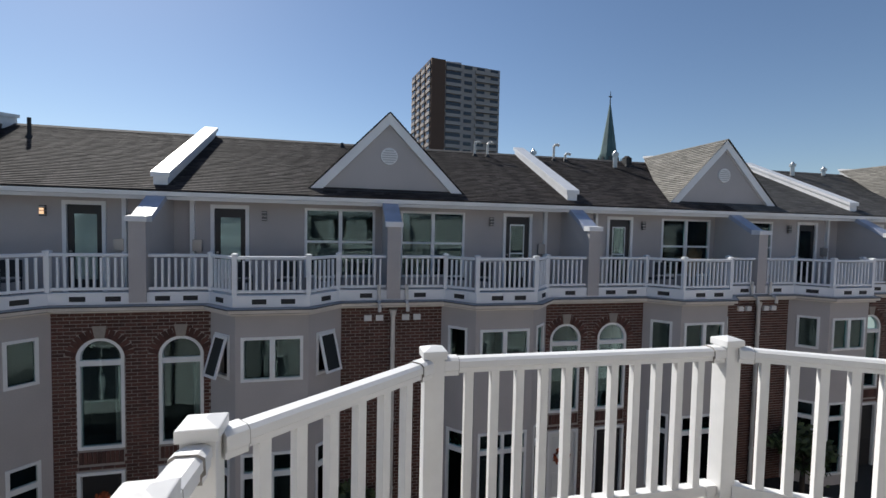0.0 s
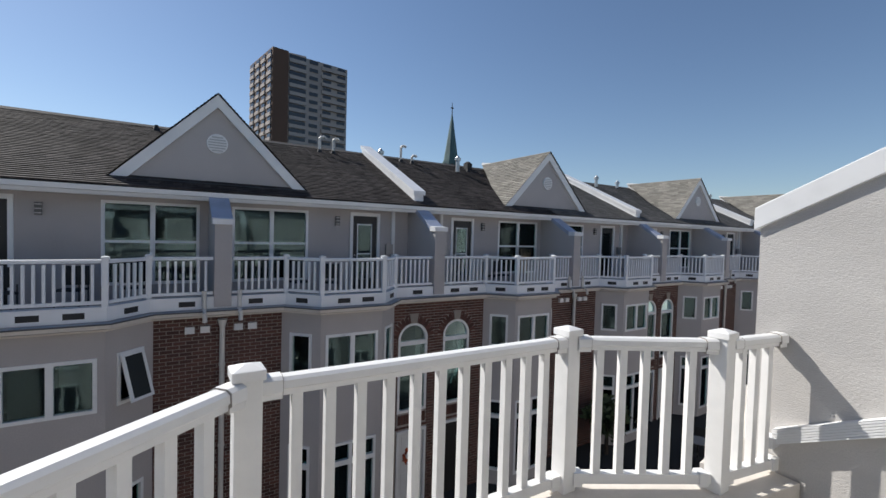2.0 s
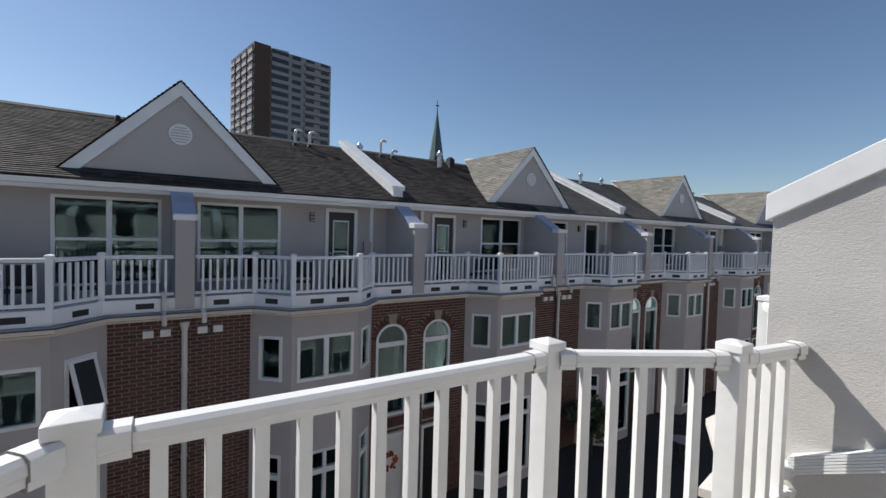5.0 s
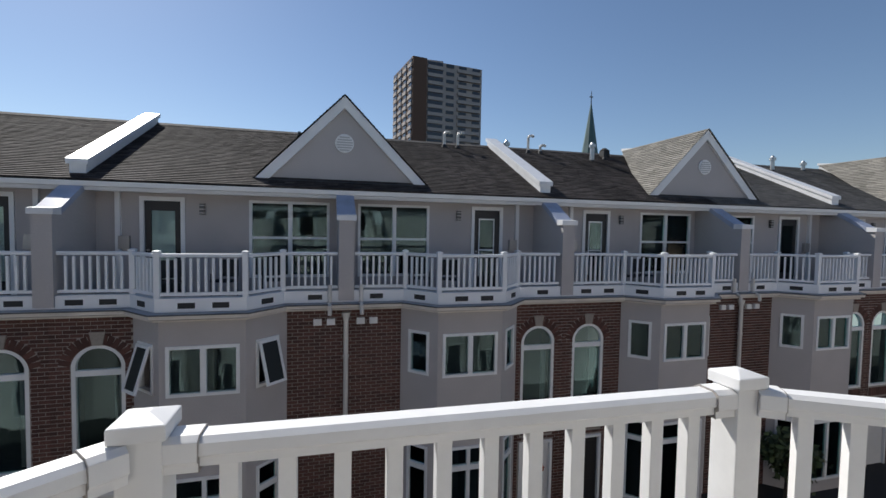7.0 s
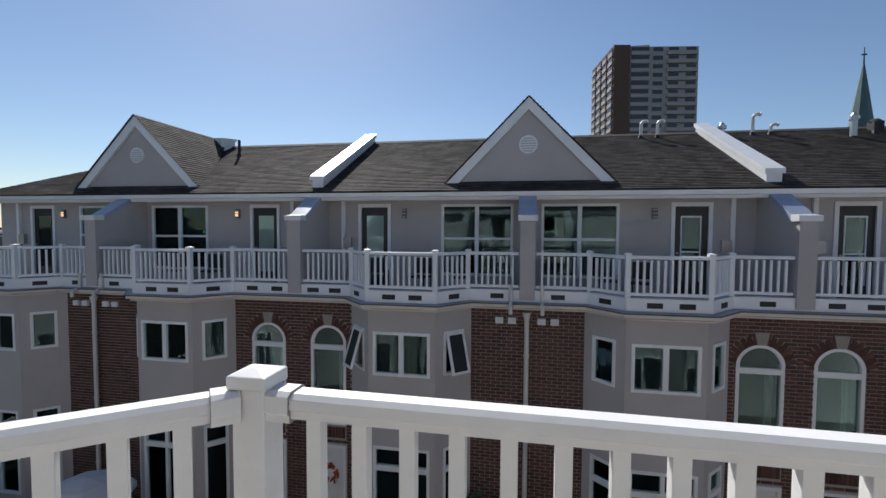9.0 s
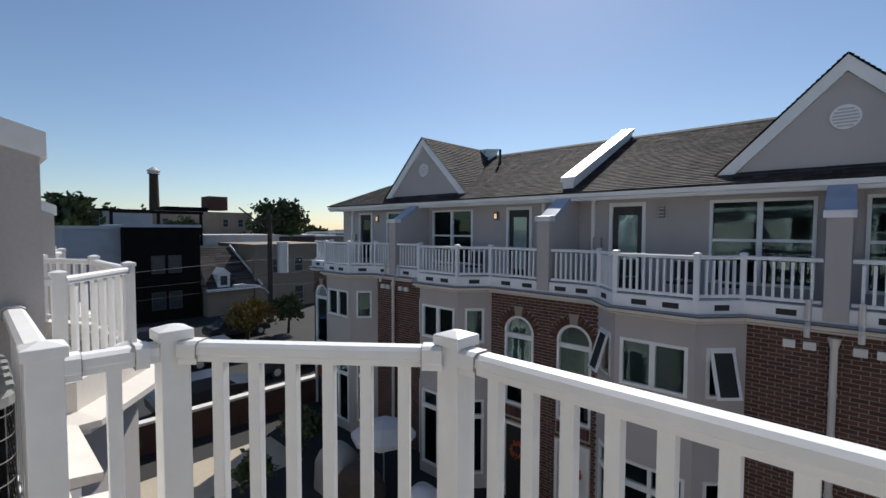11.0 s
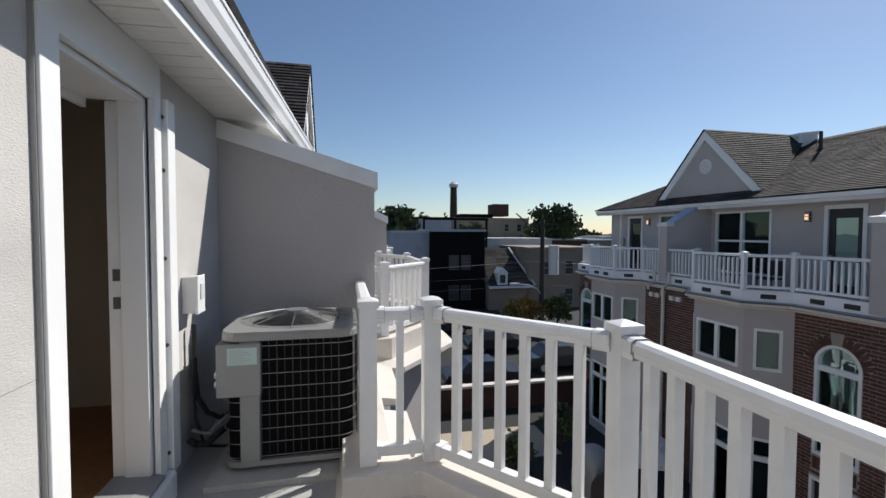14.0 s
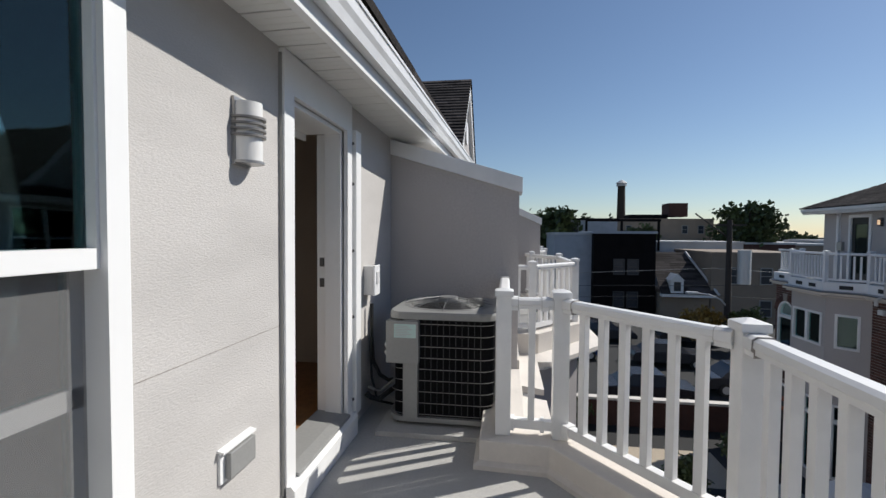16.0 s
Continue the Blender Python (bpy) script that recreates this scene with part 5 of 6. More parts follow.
sweep(bm, [(0.02, 0.02, 0.7), (0.02, 0.02, 0.45), (0.03, 0.03, 0.3), (0.02, 0.08, 0.1), (-0.1, 0.2, 0.03), (-0.3, 0.3, 0.02)], 0.01)
part("drain_hose", bm, M_BLACK, t)

# ---- condenser ----
AX0, AX1, AY0, AY1, AZ0, AZ1 = -2.02, -1.19, -1.945, -1.11, -0.01, 0.835
t = thing("air_conditioner", "grey air-conditioning condenser with a wire guard on a pad", "air conditioner", ((AX0 + AX1) / 2, (AY0 + AY1) / 2, 0.0))
iv = Matrix.Translation((-(AX0 + AX1) / 2, -(AY0 + AY1) / 2, 0.0))


def round_rect(x0, x1, y0, y1, r, n=5):
    out = []
    for cx, cy, a0 in ((x1 - r, y1 - r, 0), (x0 + r, y1 - r, 90), (x0 + r, y0 + r, 180), (x1 - r, y0 + r, 270)):
        out += [(cx + r * math.cos(radians(a0 + 90 * i / n)), cy + r * math.sin(radians(a0 + 90 * i / n))) for i in range(n + 1)]
    return out


bm = bmesh.new()
prism(bm, round_rect(AX0 + 0.03, AX1 - 0.03, AY0 + 0.03, AY1 - 0.03, 0.1), AZ0 + 0.03, AZ1 - 0.06, "z")
part("coil", bm, M_AC_DARK, t, "dark finned coil", m=iv)
bm = bmesh.new()
prism(bm, round_rect(AX0, AX1, AY0, AY1, 0.12), AZ0, AZ0 + 0.035, "z")
part("base_pan", bm, M_AC, t, m=iv)
bm = bmesh.new()
outer, inner = round_rect(AX0 - 0.005, AX1 + 0.005, AY0 - 0.005, AY1 + 0.005, 0.13), round_rect(AX0 + 0.11, AX1 - 0.11, AY0 + 0.11, AY1 - 0.11, 0.26)
rings = [[bm.verts.new((x, y, z)) for x, y in p] for p, z in ((outer, AZ1 - 0.055), (outer, AZ1 - 0.018), ([(x * 0.985 + 0.015 * (AX0 + AX1) / 2, y * 0.985 + 0.015 * (AY0 + AY1) / 2) for x, y in outer], AZ1), (inner, AZ1 + 0.01), (inner, AZ1 - 0.03))]
for a, b in zip(rings, rings[1:]):
    for i in range(len(a)):
        bm.faces.new((a[i], a[(i + 1) % len(a)], b[(i + 1) % len(a)], b[i]))
top_ob = part("top_cover", bm, M_AC, t, "grey steel top cover", m=iv)
bm = bmesh.new()
prism(bm, inner, AZ1 - 0.05, AZ1 - 0.03, "z")
part("fan_well", bm, M_AC_DARK, t, m=iv)
# domed fan guard of rings and spokes
bm = bmesh.new()
cx, cy = (AX0 + AX1) / 2, (AY0 + AY1) / 2
R = 0.37
dome = lambda r: AZ1 + 0.01 + 0.062 * (1 - (r / R) ** 1.2)
for j in range(15):
    r = 0.075 + (R - 0.075) * j / 14
    ptsr = [(cx + r * math.cos(6.28319 * i / 28), cy + r * math.sin(6.28319 * i / 28), dome(r)) for i in range(29)]
    sweep(bm, ptsr, 0.0012, 4)
for i in range(8):
    a = 6.28319 * i / 8
    sweep(bm, [(cx + r * math.cos(a), cy + r * math.sin(a), dome(r) - 0.004) for r in (0.07, 0.18, 0.28, R)], 0.003, 5)
part("fan_guard", bm, M_AC_WIRE, t, "domed wire fan guard", m=iv)
bm = bmesh.new()
tube(bm, (cx, cy, dome(0) - 0.02), (cx, cy, dome(0) - 0.004), 0.08, 0.076, 20)
part("guard_hub", bm, M_AC_WIRE, t, m=iv)
# wire guard round the sides
bm = bmesh.new()
rr = round_rect(AX0 + 0.005, AX1 - 0.005, AY0 + 0.005, AY1 - 0.005, 0.12, 6)
for z in [AZ0 + 0.06 + (AZ1 - AZ0 - 0.15) * i / 8 for i in range(9)]:
    sweep(bm, [(x, y, z) for x, y in rr + rr[:1]], 0.0021, 5)
part("wire_guard", bm, M_LAMP_METAL, t, "grey wire side guard", m=iv)
bm = bmesh.new()
for i in range(13):
    y = AY0 + 0.15 + (AY1 - AY0 - 0.27) * i / 12
    tube(bm, (AX1 - 0.004, y, AZ0 + 0.03), (AX1 - 0.004, y, AZ1 - 0.06), 0.002 if i % 2 else 0.003, None, 5)
for i in range(9):
    x = AX0 + 0.12 + (AX1 - AX0 - 0.24) * i / 8
    tube(bm, (x, AY1 - 0.004, AZ0 + 0.03), (x, AY1 - 0.004, AZ1 - 0.06), 0.003, None, 5)
tagged(part("guard_upright", bm, M_FRAME_DARK, t, m=iv), kind="stuff")
# service corner: steel post and control box with stickers
bm = bmesh.new()
box(bm, AX1 - 0.25, AX1 + 0.004, AY0 + 0.12, AY0 + 0.235, AZ0 + 0.03, AZ1 - 0.06)
part("corner_panel", bm, M_AC, t, "grey steel service panel", m=iv, bevel=0.006)
bm = bmesh.new()
box(bm, AX1 - 0.2, AX1 + 0.018, AY0 - 0.01, AY0 + 0.245, 0.44, AZ1 - 0.068)
cb = part("control_box", bm, M_AC, t, "grey steel control box", m=iv, bevel=0.008)
bm = bmesh.new()
box(bm, AX1 + 0.0185, AX1 + 0.0205, AY0 + 0.055, AY0 + 0.225, 0.64, 0.745)
st = part("sticker", bm, M_STICKER, cb, "pale green information sticker")
bm = bmesh.new()
for i in range(7):
    box(bm, AX1 + 0.021, AX1 + 0.022, AY0 + 0.065, AY0 + 0.065 + 0.14 * (0.6 + 0.4 * ((i * 37) % 10) / 10), 0.652 + i * 0.0125, 0.657 + i * 0.0125)
tagged(part("sticker_print", bm, M_ROOF_WHITE, cb), kind="stuff")
bm = bmesh.new()
box(bm, AX1 - 0.10, AX1 - 0.03, AY0 - 0.014, AY0 - 0.0105, 0.60, 0.66)
part("warning_sticker", bm, M_YELLOW, cb, "yellow warning sticker")
for z in (0.50, 0.56):
    bm = bmesh.new()
    tube(bm, (AX1 - 0.06, AY0 - 0.01, z), (AX1 - 0.06, AY0 - 0.035, z), 0.022)
    part("service_port", bm, M_METAL, cb)
bm = bmesh.new()
for x, y in ((AX0 + 0.1, AY0 + 0.1), (AX1 - 0.1, AY0 + 0.1), (AX0 + 0.1, AY1 - 0.1), (AX1 - 0.1, AY1 - 0.1)):
    box(bm, x - 0.04, x + 0.04, y - 0.04, y + 0.04, DECK_Z + 0.04, AZ0)
part("foot", bm, M_BLACK, t, m=iv)
bm = bmesh.new()
box(bm, AX0 - 0.05, AX1 + 0.13, AY0 - 0.06, AY1 + 0.02, DECK_Z, DECK_Z + 0.04)
solid("condenser_pad", bm, M_DECK, "grey coated concrete pad under the condenser", "pad", kind="", bevel=0.006)

# ---- ribbed gutter pipe on the other party wall ----
t = thing("ribbed_downspout", "white ribbed downspout fixed sloping along the stucco wall", "downspout", (X_N, -0.60, 0.345))
bm = bmesh.new()
prof = [(0.0, -0.05)]
for i in range(6):
    z = -0.05 + 0.1 * i / 6
    prof += [(-0.075, z), (-0.075, z + 0.0105), (-0.068, z + 0.0125), (-0.068, z + 0.0155)]
prof += [(-0.075, 0.05), (0.0, 0.05)]
lo = [bm.verts.new((x, 0.0, z)) for x, z in prof]
hi = [bm.verts.new((x, -1.5, z + 0.75)) for x, z in prof]
bm.faces.new(lo)
bm.faces.new(hi[::-1])
for i in range(len(prof)):
    bm.faces.new((lo[i], lo[(i + 1) % len(prof)], hi[(i + 1) % len(prof)], hi[i]))
part("pipe", bm, M_COPING, t)
bm = bmesh.new()
box(bm, -0.10, 0.0, -0.02, 0.06, -0.07, 0.0)
part("outlet", bm, M_COPING, t, bevel=0.006)
# fine movement joint across the stucco
bm = bmesh.new()
box(bm, DX1 + 0.1, WX0 - 0.07, Y_OW, Y_OW + 0.0012, 0.945, 0.948)
solid("movement_joint", bm, M_GRIME, "hairline joint across the stucco wall", "joint")
# ---------------- distance ----------------
bm = bmesh.new()
v = [bm.verts.new(c) for c in ((-3000, -3000, GROUND), (3000, -3000, GROUND), (3000, 3000, GROUND), (-3000, 3000, GROUND))]
bm.faces.new(v)
solid("ground", bm, M_ASPHALT, "dark asphalt ground", "ground")
bm = bmesh.new()
box(bm, -15.4, -12.9, 1.4, 6.6, GROUND - 0.2, GROUND + 0.004)
solid("pavement", bm, M_CONCRETE, "tan concrete yard paving, partly in sun", "pavement")

# high tower of pale bands with a brown corner
t = thing("tower_block", "tall brown and pale concrete apartment tower", "tower", (42.7, 175, GROUND))
iv = Matrix.Translation((-40, -175, -GROUND))
Z1 = 68.0
bm = bmesh.new()
prism(bm, [(60.3, 174.4), (36, 171), (36, 200), (55, 204)], GROUND, Z1, "z")
part("main_wall", bm, M_TOWER_PALE, t, m=iv)
bm = bmesh.new()
prism(bm, [(36, 170.2), (30.2, 169.2), (26.5, 195), (36, 199)], GROUND, Z1 + 0.4, "z")
part("brown_wall", bm, M_TOWER_BROWN, t, m=iv)
bm = bmesh.new()
box(bm, 37, 44, 176, 190, Z1, Z1 + 2.2)
box(bm, 47, 52, 178, 190, Z1, Z1 + 1.6)
part("roof_house", bm, M_TOWER_PALE, t, m=iv)
bm = bmesh.new()
box(bm, 0, 6.4, -0.25, 0.2, 0, 1.45)
win_l = mesh_of("window", bm, M_TOWER_WIN)
bm = bmesh.new()
box(bm, 0, 3.4, -0.25, 0.2, 0, 1.35)
win_s = mesh_of("window", bm, M_TOWER_WIN)
bm = bmesh.new()
box(bm, 0, 10.6, -0.9, 0.1, 0, 1.35)
band_l = mesh_of("balcony", bm, M_TOWER_PALE)
bm = bmesh.new()
box(bm, 0, 4.6, -0.5, 0.1, 0, 1.35)
band_s = mesh_of("balcony", bm, M_TOWER_PALE)
bm = bmesh.new()
box(bm, 0, 6.6, -0.6, 0.1, 0, 1.35)
band_f = mesh_of("balcony", bm, M_TOWER_PALE)
fa = math.degrees(math.atan2(3.4, 24.3))
fm = pose(36, 171, 0, 0, 0, fa)
lm = pose(30.2, 169.2, 0, 0, 0, math.degrees(math.atan2(25.8, -3.7))) @ pose(0, 0, 0, 0, 0, 180) @ pose(-26.0, 0, 0)
for i in range(22):
    z = Z1 - 3.05 * (i + 1)
    for x, me in ((0.5, win_l), (8.4, win_s), (14.0, win_s), (20.2, win_s)):
        share("window", me, iv @ fm @ pose(x, 0, z + 1.4), t)
    share("balcony", band_l, iv @ fm @ pose(13.2, 0, z), t)
    share("balcony", band_f, iv @ fm @ pose(0.4, 0, z), t)
    for x in (1.0, 7.5, 14.0, 20.5):
        share("balcony", band_s, iv @ lm @ pose(x, 0, z), t)
        share("window", win_s, iv @ lm @ pose(x + 1, 0, z + 1.4), t)

# church spire
t = thing("church_spire", "green copper church spire with corner pinnacles", "spire", (143.5, 218, GROUND + 7.5))
bm = bmesh.new()
tube(bm, (0, 0, 44), (0, 0, 72), 4.6, 0.35, 8)
tube(bm, (0, 0, 30), (0, 0, 44), 6.2, 5.2, 8)
part("spire_cone", bm, M_COPPER, t)
bm = bmesh.new()
tube(bm, (0, 0, 72), (0, 0, 79), 0.35, 0.15, 6)
box(bm, -1.0, 1.0, -0.2, 0.2, 75.6, 76.2)
part("finial", bm, M_STONE_DARK, t)
bm = bmesh.new()
box(bm, -6.5, 6.5, -6.5, 6.5, -8, 31)
part("belfry", bm, M_STONE_DARK, t)
for a in range(4):
    bm = bmesh.new()
    x, y = 5.6 * math.cos(a * 1.5708 + 0.785) * 1.2, 5.6 * math.sin(a * 1.5708 + 0.785) * 1.2
    tube(bm, (x, y, 31), (x, y, 36), 0.9, 0.8, 6)
    tube(bm, (x, y, 36), (x, y, 42), 1.0, 0.05, 6)
    part("pinnacle", bm, M_COPPER, t)
for a in range(8):
    bm = bmesh.new()
    th = a * math.pi / 4 + 0.3927
    box(bm, -0.7, 0.7, -0.3, 0.3, 38, 42.5, pose(5.3 * math.cos(th), 5.3 * math.sin(th), 0, 0, 0, math.degrees(th) + 90))
    part("lucarne", bm, M_STONE_DARK, t)


# trees: trunk, limbs and many leaf cards of leaf size
def tree(name, label, x, y, h, r, leaf, n=1600, size=0.35, seed=1, z0=None):
    rng = random.Random(seed)
    z0 = GROUND if z0 is None else z0
    t = thing(name, label, "tree", (x, y, z0))
    bm = bmesh.new()
    tube(bm, (0, 0, 0), (0.1, 0.05, h * 0.55), r * 0.09, r * 0.05, 8)
    for i in range(7):
        a = rng.uniform(0, 6.28)
        q = Vector((math.cos(a) * r * 0.6, math.sin(a) * r * 0.6, h * rng.uniform(0.6, 0.85)))
        tube(bm, (0.05, 0.02, h * rng.uniform(0.3, 0.5)), q, r * 0.035, r * 0.012, 6)
    part("trunk", bm, M_BARK, t)
    verts, faces = [], []
    clumps = []
    for i in range(34):
        a, b = rng.uniform(0, 6.28), rng.uniform(-1, 1)
        rr = r * rng.uniform(0.25, 0.85)
        s = math.sqrt(1 - b * b)
        clumps.append((Vector((rr * s * math.cos(a), rr * s * math.sin(a), h * 0.66 + rr * b * (h * 0.36 / r))), r * rng.uniform(0.16, 0.34)))
    for i in range(n):
        c, cr = clumps[rng.randrange(len(clumps))]
        p = c + Vector((rng.gauss(0, 1), rng.gauss(0, 1), rng.gauss(0, 0.9))) * cr * 0.55
        u = Vector((rng.gauss(0, 1), rng.gauss(0, 1), rng.gauss(0, 1))).normalized()
        w = u.orthogonal().normalized()
        sz = size * rng.uniform(0.5, 1.2)
        k = len(verts)
        verts += [tuple(p + u * sz), tuple(p + w * sz * 0.6), tuple(p - u * sz), tuple(p - w * sz * 0.6)]
        faces.append((k, k + 1, k + 2, k + 3))
    me = bpy.data.meshes.new("crown")
    me.from_pydata(verts, [], faces)
    me.materials.append(leaf)
    share("crown", me, Matrix.Identity(4), t)


tree("tree", "large dark green street tree", -80, 39.5, 14.4, 5.4, M_LEAF, 5000, 0.5, 2)
tree("tree", "green tree behind the roofs", -58, 5.0, 12.0, 5.0, M_LEAF, 3500, 0.5, 3)
tree("tree", "green tree behind the roofs", -61, 10.2, 10.6, 4.0, M_LEAF, 3500, 0.5, 13)
tree("tree", "green tree in front of a tan building", -64, 18.2, 9.8, 3.0, M_LEAF, 2500, 0.45, 4)
tree("tree", "small autumn-coloured street tree", -31, 12.4, 3.0, 1.7, M_LEAF_AUT, 3000, 0.17, 5)
tree("tree", "small green street tree", -31, 15.6, 3.0, 1.3, M_LEAF, 2500, 0.16, 6)
tree("tree", "large green tree far off", -120, 70, 10, 5, M_LEAF, 1500, 0.6, 8)
tree("tree", "large green tree far off", -100, 26, 11.5, 4.5, M_LEAF, 1500, 0.6, 9)
tree("shrub", "dark shrub in the yard by the paving", -13.6, 6.9, 1.5, 0.9, M_LEAF, 1500, 0.1, 15)
tree("shrub", "dark shrub in the yard by the paving", -12.2, 4.6, 1.2, 0.8, M_LEAF, 1500, 0.1, 16)
tree("shrub", "dark shrub in the yard by the brick wall", -16.6, 1.6, 1.4, 0.9, M_LEAF, 1500, 0.1, 17)
tree("shrub", "dark shrub in the yard at the wall foot", 14.2, 8.8, 2.2, 1.0, M_LEAF, 1500, 0.12, 10)
tree("shrub", "dark shrub in the yard at the wall foot", -0.2, 9.0, 1.8, 0.8, M_LEAF, 1200, 0.12, 11)


def town_block(name, label, x, y0, y1, z1, depth, material, wins=(), roof=M_ROOF_WHITE, win_w=0.9, win_h=1.4):
    """A block whose front faces +x, with real window openings shown as framed panes."""
    t = thing(name, label, "building", (x, (y0 + y1) / 2, GROUND))
    iv = Matrix.Translation((-x, -(y0 + y1) / 2, -GROUND))
    bm = bmesh.new()
    box(bm, x - depth, x, y0, y1, GROUND, z1)
    part("wall", bm, material, t, m=iv)
    bm = bmesh.new()
    box(bm, x - depth - 0.1, x + 0.1, y0 - 0.1, y1 + 0.1, z1, z1 + 0.25)
    part("roof_edge", bm, roof, t, m=iv)
    for y, z in wins:
        bm = bmesh.new()
        for a, b, c, d in ((-win_w / 2 - 0.09, win_w / 2 + 0.09, -0.09, 0.0), (-win_w / 2 - 0.09, win_w / 2 + 0.09, win_h, win_h + 0.09), (-win_w / 2 - 0.09, -win_w / 2, 0, win_h), (win_w / 2, win_w / 2 + 0.09, 0, win_h), (-win_w / 2, win_w / 2, win_h / 2 - 0.03, win_h / 2 + 0.03)):
            box(bm, x - 0.02, x + 0.06, y + a, y + b, z + c, z + d)
        w = part("window", bm, M_AC if material is not M_BLACK_SIDING else M_FRAME_DARK, t, m=iv)
        bm = bmesh.new()
        box(bm, x - 0.01, x + 0.02, y - win_w / 2, y + win_w / 2, z, z + win_h)
        part("pane", bm, M_TOWER_WIN, w)
    return t, iv


X1 = -43.0
town_block("town_building", "narrow black-clad house with grey-framed windows", X1, 7.5, 13.3, 1.55, 9, M_BLACK_SIDING, [(9.9, -2.4), (11.2, -2.4), (9.9, -5.6), (11.2, -5.6)], M_PALE_SIDING)
town_block("town_building", "pale blue-grey sided house end", X1 - 1.2, 3.8, 7.6, 1.4, 9, M_PALE_SIDING)
town_block("town_building", "pale grey house with a small dormer window", X1 - 14, 5.6, 13.0, 3.3, 8, M_PALE_SIDING, [(7.7, 1.6)], M_BLACK_SIDING)
town_block("town_building", "long tan rendered factory building", -86, 17, 37.0, 4.3, 14, M_TAN_BLOCK, [(19.0, 1.8), (22.0, 1.8), (32.0, 1.8), (34.8, 1.8)], M_TAN_BLOCK)
town_block("town_building", "tan rendered flat-roofed house", X1 + 1, 17.9, 26.0, -0.35, 9, M_TAN_BLOCK, [(22.6, -3.0), (22.6, -6.0), (19.9, -3.0)], M_TAN_BLOCK)
town_block("town_building", "low building with a white wall", X1 - 9, 15.0, 25.5, 0.5, 8, M_ROOF_WHITE)
# dark gable-roofed house with a white dormer
t = thing("dormer_house", "dark-roofed house with a white dormer window", "house", (X1 + 1, 14.8, GROUND))
iv = Matrix.Translation((-(X1 + 1), -14, -GROUND))
bm = bmesh.new()
box(bm, X1 - 7, X1 + 1, 12.7, 17.0, GROUND, -4.0)
part("wall", bm, M_TAN_BLOCK, t, m=iv)
bm = bmesh.new()
courses(bm, (X1 + 1.4, 12.6, -4.1), (X1 + 1.4, 17.6, -4.1), (X1 - 2.4, 12.6, -0.3), (X1 - 2.4, 16.0, -0.3), 0.3, chunk=1.2, seed=3)
tagged(part("roof", bm, ROOF_FAR, t, m=iv), kind="stuff")
bm = bmesh.new()
box(bm, X1 - 2.0, X1 + 1.3, 13.5, 14.6, -4.0, -2.8)
prism(bm, [(13.4, -2.8), (14.7, -2.8), (14.05, -2.2)], X1 - 2.0, X1 + 1.4, "x")
d = part("dormer", bm, M_TRIM, t, "white dormer", m=iv)
bm = bmesh.new()
box(bm, X1 + 1.28, X1 + 1.34, 13.75, 14.35, -3.8, -2.95)
part("pane", bm, M_TOWER_WIN, d)
bm = bmesh.new()
v0, v1 = (X1 + 1.45, 17.65, -4.1), (X1 - 2.4, 16.05, -0.25)
tube(bm, v0, v1, 0.12, 0.12, 6)
part("verge", bm, M_ROOF_WHITE, t, m=iv)
bm = bmesh.new()
box(bm, X1 + 1.0, X1 + 1.5, 12.6, 17.4, -4.35, -4.1)
part("gutter", bm, M_TRIM, t, m=iv)

# brick chimney and rooftop frame
t = thing("factory_chimney", "tall dark brick chimney with a capped top", "chimney", (-108, 25.9, GROUND - 0.5))
bm = bmesh.new()
tube(bm, (0, 0, 0), (0, 0, 20.4), 1.25, 0.85, 12)
part("shaft", bm, M_BARK, t)
bm = bmesh.new()
tube(bm, (0, 0, 20.2), (0, 0, 20.9), 1.15, 1.15, 12)
tube(bm, (0, 0, 20.9), (0, 0, 21.7), 1.35, 0.2, 12)
part("cap", bm, M_ROOF_WHITE, t)
t = thing("roof_pergola", "dark steel roof frame", "pergola", (-52, 9.9, 1.6))
for y in (-1.6, 2.4, 6.5):
    bm = bmesh.new()
    box(bm, -0.12, 0.12, y - 0.12, y + 0.12, -2.0, 1.5)
    part("post", bm, M_BLACK_SIDING, t)
bm = bmesh.new()
box(bm, -0.2, 0.2, -1.7, 6.7, 1.4, 1.7)
part("beam", bm, M_BLACK_SIDING, t)
t = thing("roof_plant", "red brick lift housing on a factory roof", "roof housing", (-90, 31.5, 4.5))
bm = bmesh.new()
box(bm, -2, 2, -1.7, 1.7, 0.5, 3.1)
part("housing", bm, M_BRICK, t)
bm = bmesh.new()
box(bm, -2, 2, -9, -1.9, 0, 0.9)
part("screen_wall", bm, M_BLACK_SIDING, t)

# low roofs to the horizon
rng = random.Random(21)
for i in range(70):
    x = -rng.uniform(75, 420)
    y = -x * rng.uniform(0.36, 0.80)
    h = rng.uniform(5.0, 7.4)
    t = thing("town_building", "low distant flat-roofed building with plain walls", "building", (x, y, GROUND), "distant roofs")
    w, dd = rng.uniform(4, 12), rng.uniform(4, 10)
    bm = bmesh.new()
    box(bm, -dd, dd, -w, w, 0, h)
    part("wall", bm, rng.choice([M_TAN_BLOCK, M_BRICK, M_PALE_SIDING]), t)
    bm = bmesh.new()
    box(bm, -dd - 0.1, dd + 0.1, -w - 0.1, w + 0.1, h, h + 0.3)
    part("roof_edge", bm, rng.choice([M_ROOF_WHITE, M_BLACK_SIDING, M_ROOF_WHITE]), t)

